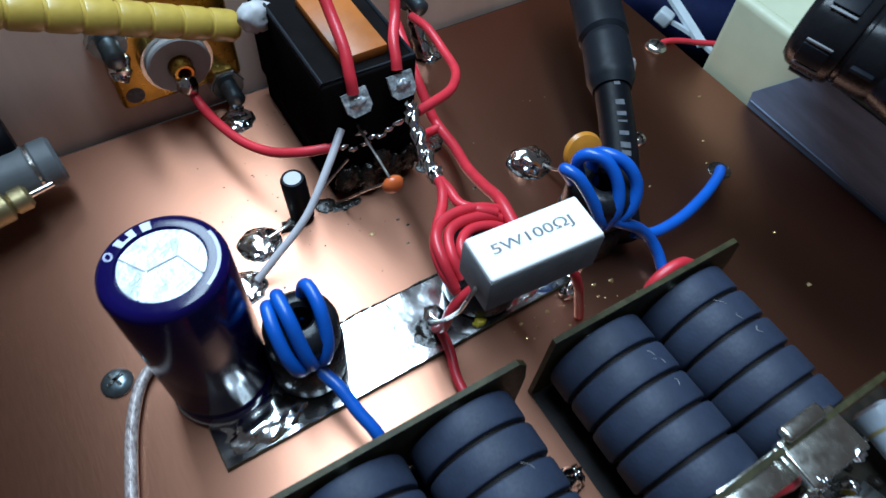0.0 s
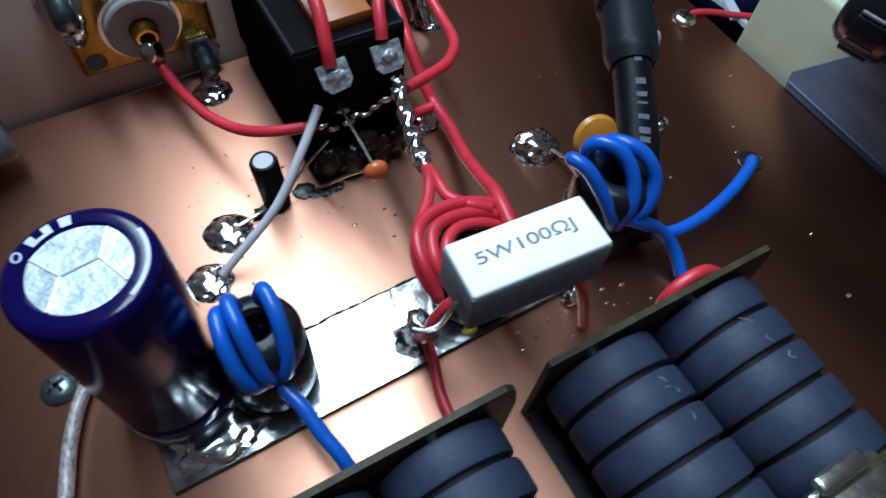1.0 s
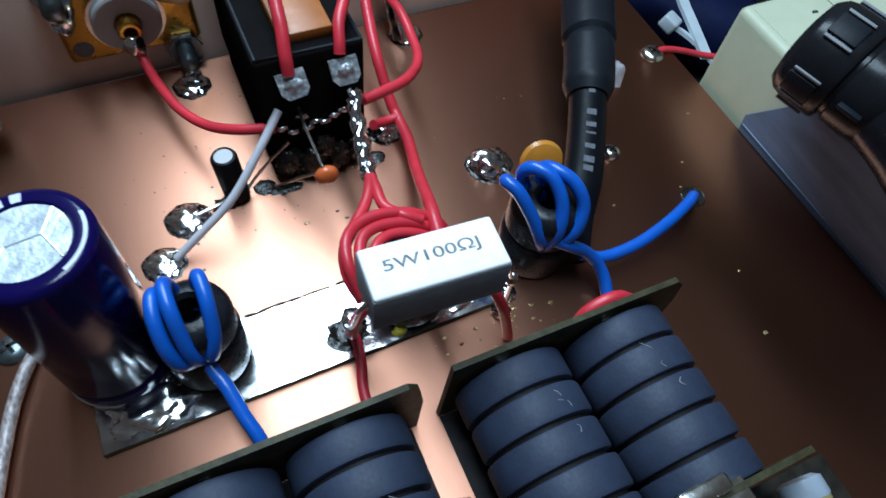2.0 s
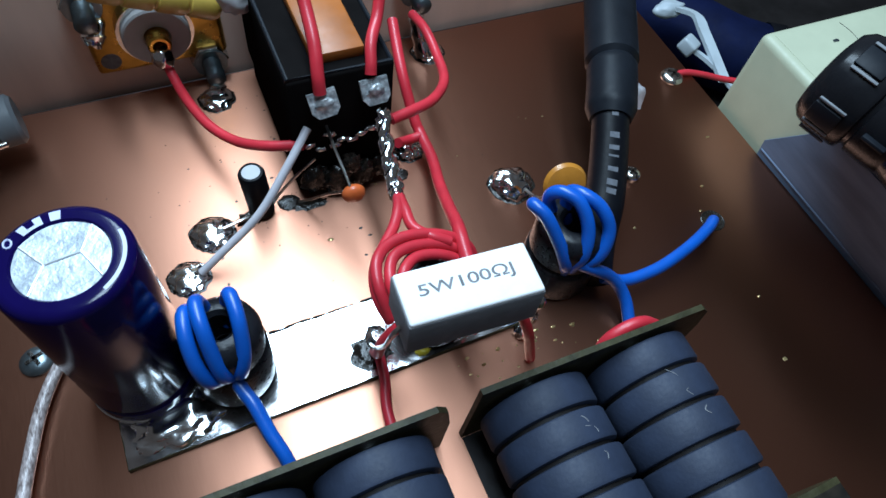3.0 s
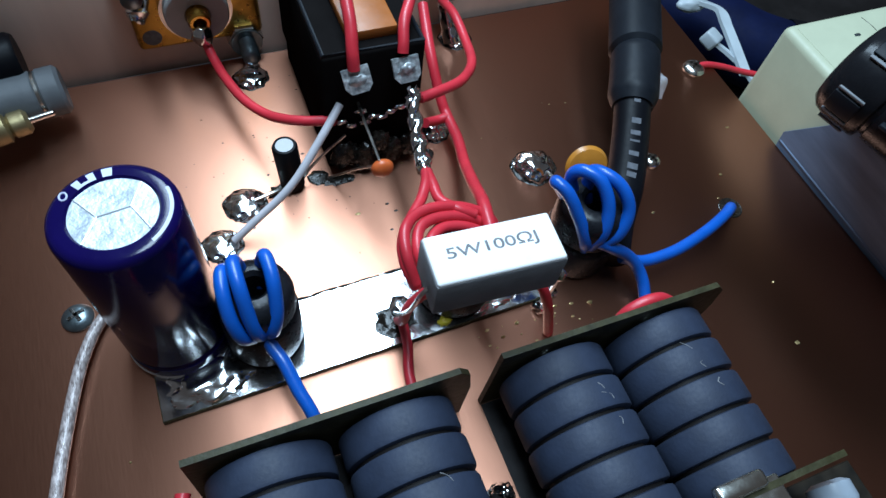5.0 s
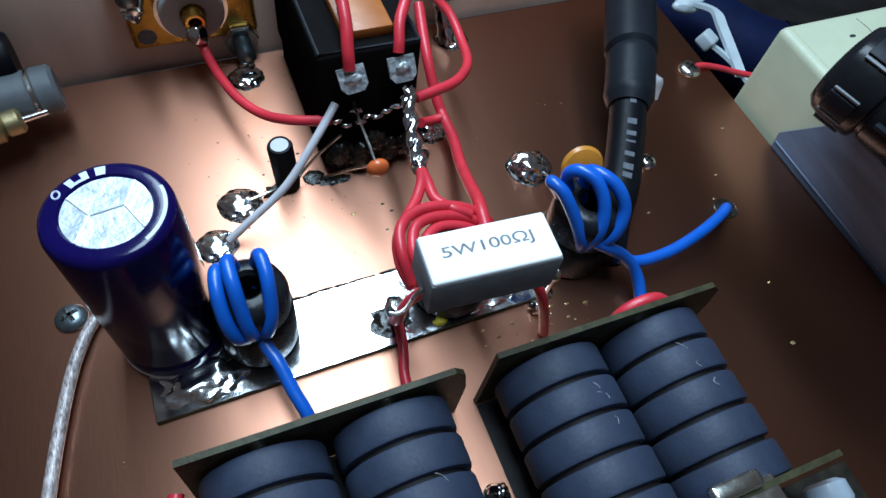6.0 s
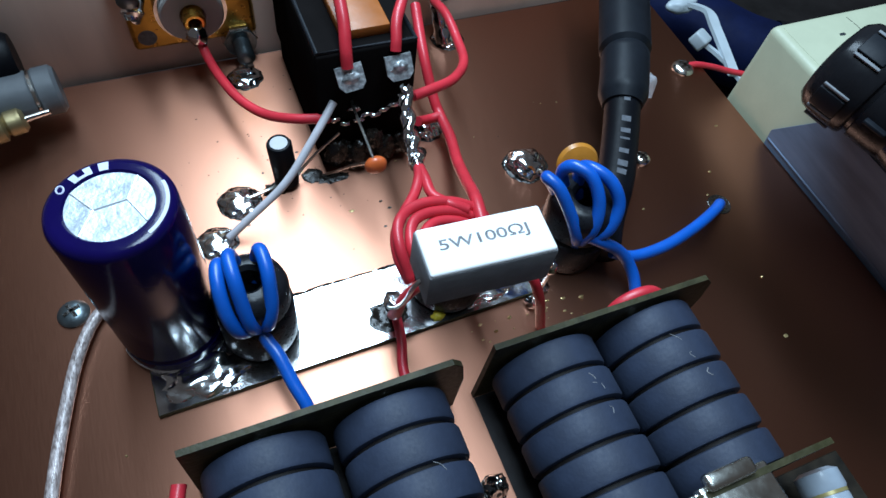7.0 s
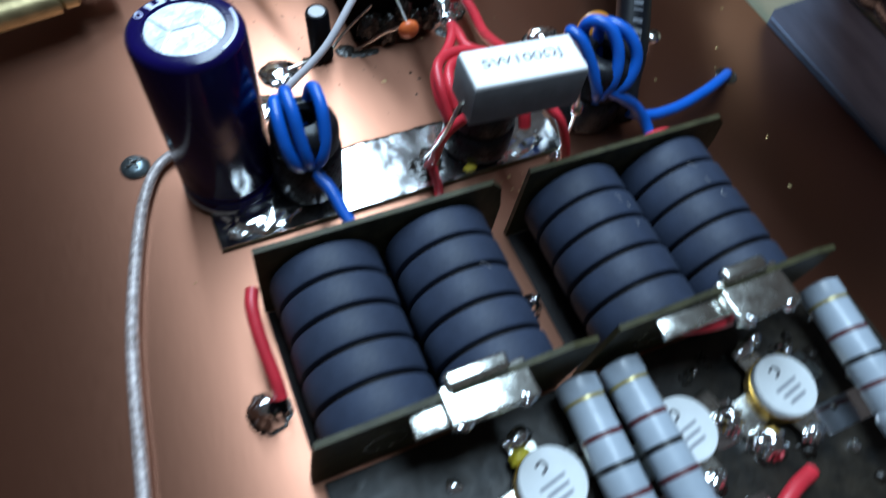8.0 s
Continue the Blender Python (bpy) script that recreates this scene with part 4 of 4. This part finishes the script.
def power_resistor(p, q, at_z):
    """A grey lacquered resistor from p to q with colour bands."""
    a, b = Vector((*p, at_z)), Vector((*q, at_z))
    ob = thing("film_resistor", "grey lacquered power resistor with colour bands", "resistor", a, group="grey resistors")
    L = (b - a).length
    m = (b - a).to_track_quat("Z", "Y").to_matrix().to_4x4()
    R = 3.85
    part("body", lathe([(0, 0), (R * 0.7, 0), (R * 1.06, 0.7), (R * 1.08, 3.6), (R * 0.96, 4.6), (R, 5.2), (R, L - 5.2), (R * 0.96, L - 4.6), (R * 1.08, L - 3.6), (R * 1.06, L - 0.7), (R * 0.7, L), (0, L)], m, 32), RES_GREY, ob)
    for z, w, mat in ((3.9, 0.9, BAND_GOLD), (10.8, 0.9, BAND_BROWN), (16.2, 1.0, BAND_BLACK), (21.4, 0.9, BAND_BROWN)):
        if z < L - 2:
            part("colour_band", lathe([(R * 1.0, z - 0.02), (R * 1.012, z), (R * 1.012, z + w), (R * 1.0, z + w + 0.02)], m, 32), mat, ob)
    for z in (L,):
        part("lead", lathe([(0.45, z), (0.45, z + 4.5)], m, 10), LEAD, ob)
    return ob


power_resistor((52.6, -51.9), (51.4, -82.7), 9.5)
power_resistor((62.0, -51.9), (61.6, -83.8), 9.5)
power_resistor((110.6, -52.6), (107.4, -83.9), 10.0)
power_resistor((9.3, -59.1), (10.9, -88.1), 7.0)
wire([(76.0, -88.0, 3.4), (79.5, -85.6, 4.4), (84.0, -83.8, 4.4), (89.0, -82.8, 3.8)], 1.5, RED_WIRE, "short red wire across the transistor board")
for x, y, r, h in ((98.5, -61.5, 2.6, 4.5), (79.5, -69.0, 3.6, 4.6), (84.5, -75.5, 4.2, 4.8), (77, -58.5, 1.4, 5.0)):
    solder_joint((x, y, 2.1), r, h, "bright domed solder joint on the dark board", True, 0.3)

# chips and scuffs on the ferrite
random.seed(5)
for ob, cx, y, a in ((tr_b, 12.0, -10.0, 14), (tr_b, 12.0, -11.6, 18), (tr_b, 12.0, -16.2, 20), (tr_b, 34.6, -8.4, -6), (tr_b, 34.6, -12.4, 2), (tr_b, 34.6, -16.6, 6), (tr_a, 34.6, -15.0, 16)):
    pts = []
    for k in range(3):
        t = radians(a + random.uniform(-4, 4) + 2 * k)
        pts.append((cx + 10.72 * math.sin(t), y - 0.7 * k + random.uniform(-0.3, 0.3), 10.85 + 10.72 * math.cos(t)))
    part("scuff", tube(pts, 0.08, 5, 3, wobble=0.8), SCUFF, ob, "pale scuff")
scuff = thing("floor_scuff", "small pale scuff on the copper floor", "scuff", (132.3, -25.8, 0.0))
part("mark", blob((0, 0, 0), 0.6, 0.45, 0.05, 0.5, 0.3, 2, flat=0.01), CRUMB, scuff)

# dark flux spatter on the floor
random.seed(21)
bm = bmesh.new()
for k in range(90):
    x, y = random.gauss(46, 16), random.gauss(58, 14)
    if y > 95 or (46 < x < 75 and y > 52) or y < 18:
        continue
    r = random.choice((0.12, 0.15, 0.2, 0.34))
    blob((x, y, 0), r * random.uniform(1, 1.8), r, 0.05, 0.4, 0.3, 1, 0.008, bm)
spatter = part("flux_spatter", bm, FLUX)
tagged(spatter, "dark specks of burnt flux on the copper", "flux specks", kind="stuff")

# crumbs of solder and flux on the floor
random.seed(11)
bm = bmesh.new()
for k in range(70):
    x, y = (random.uniform(-10, 158), random.uniform(-14, 60)) if k % 2 else (random.gauss(80, 9), random.gauss(-5, 5))
    if 0 < x < 83 and -0.5 < y < 17.5:
        continue
    s = random.uniform(0.12, 0.42)
    blob((x, y, 0), s * random.uniform(1, 2), s, s, 0.5, 0.3, 1, 0.01, bm)
crumbs = part("solder_crumbs", bm, CRUMB)
tagged(crumbs, "tiny crumbs of solder scattered on the copper", "crumbs", kind="stuff")
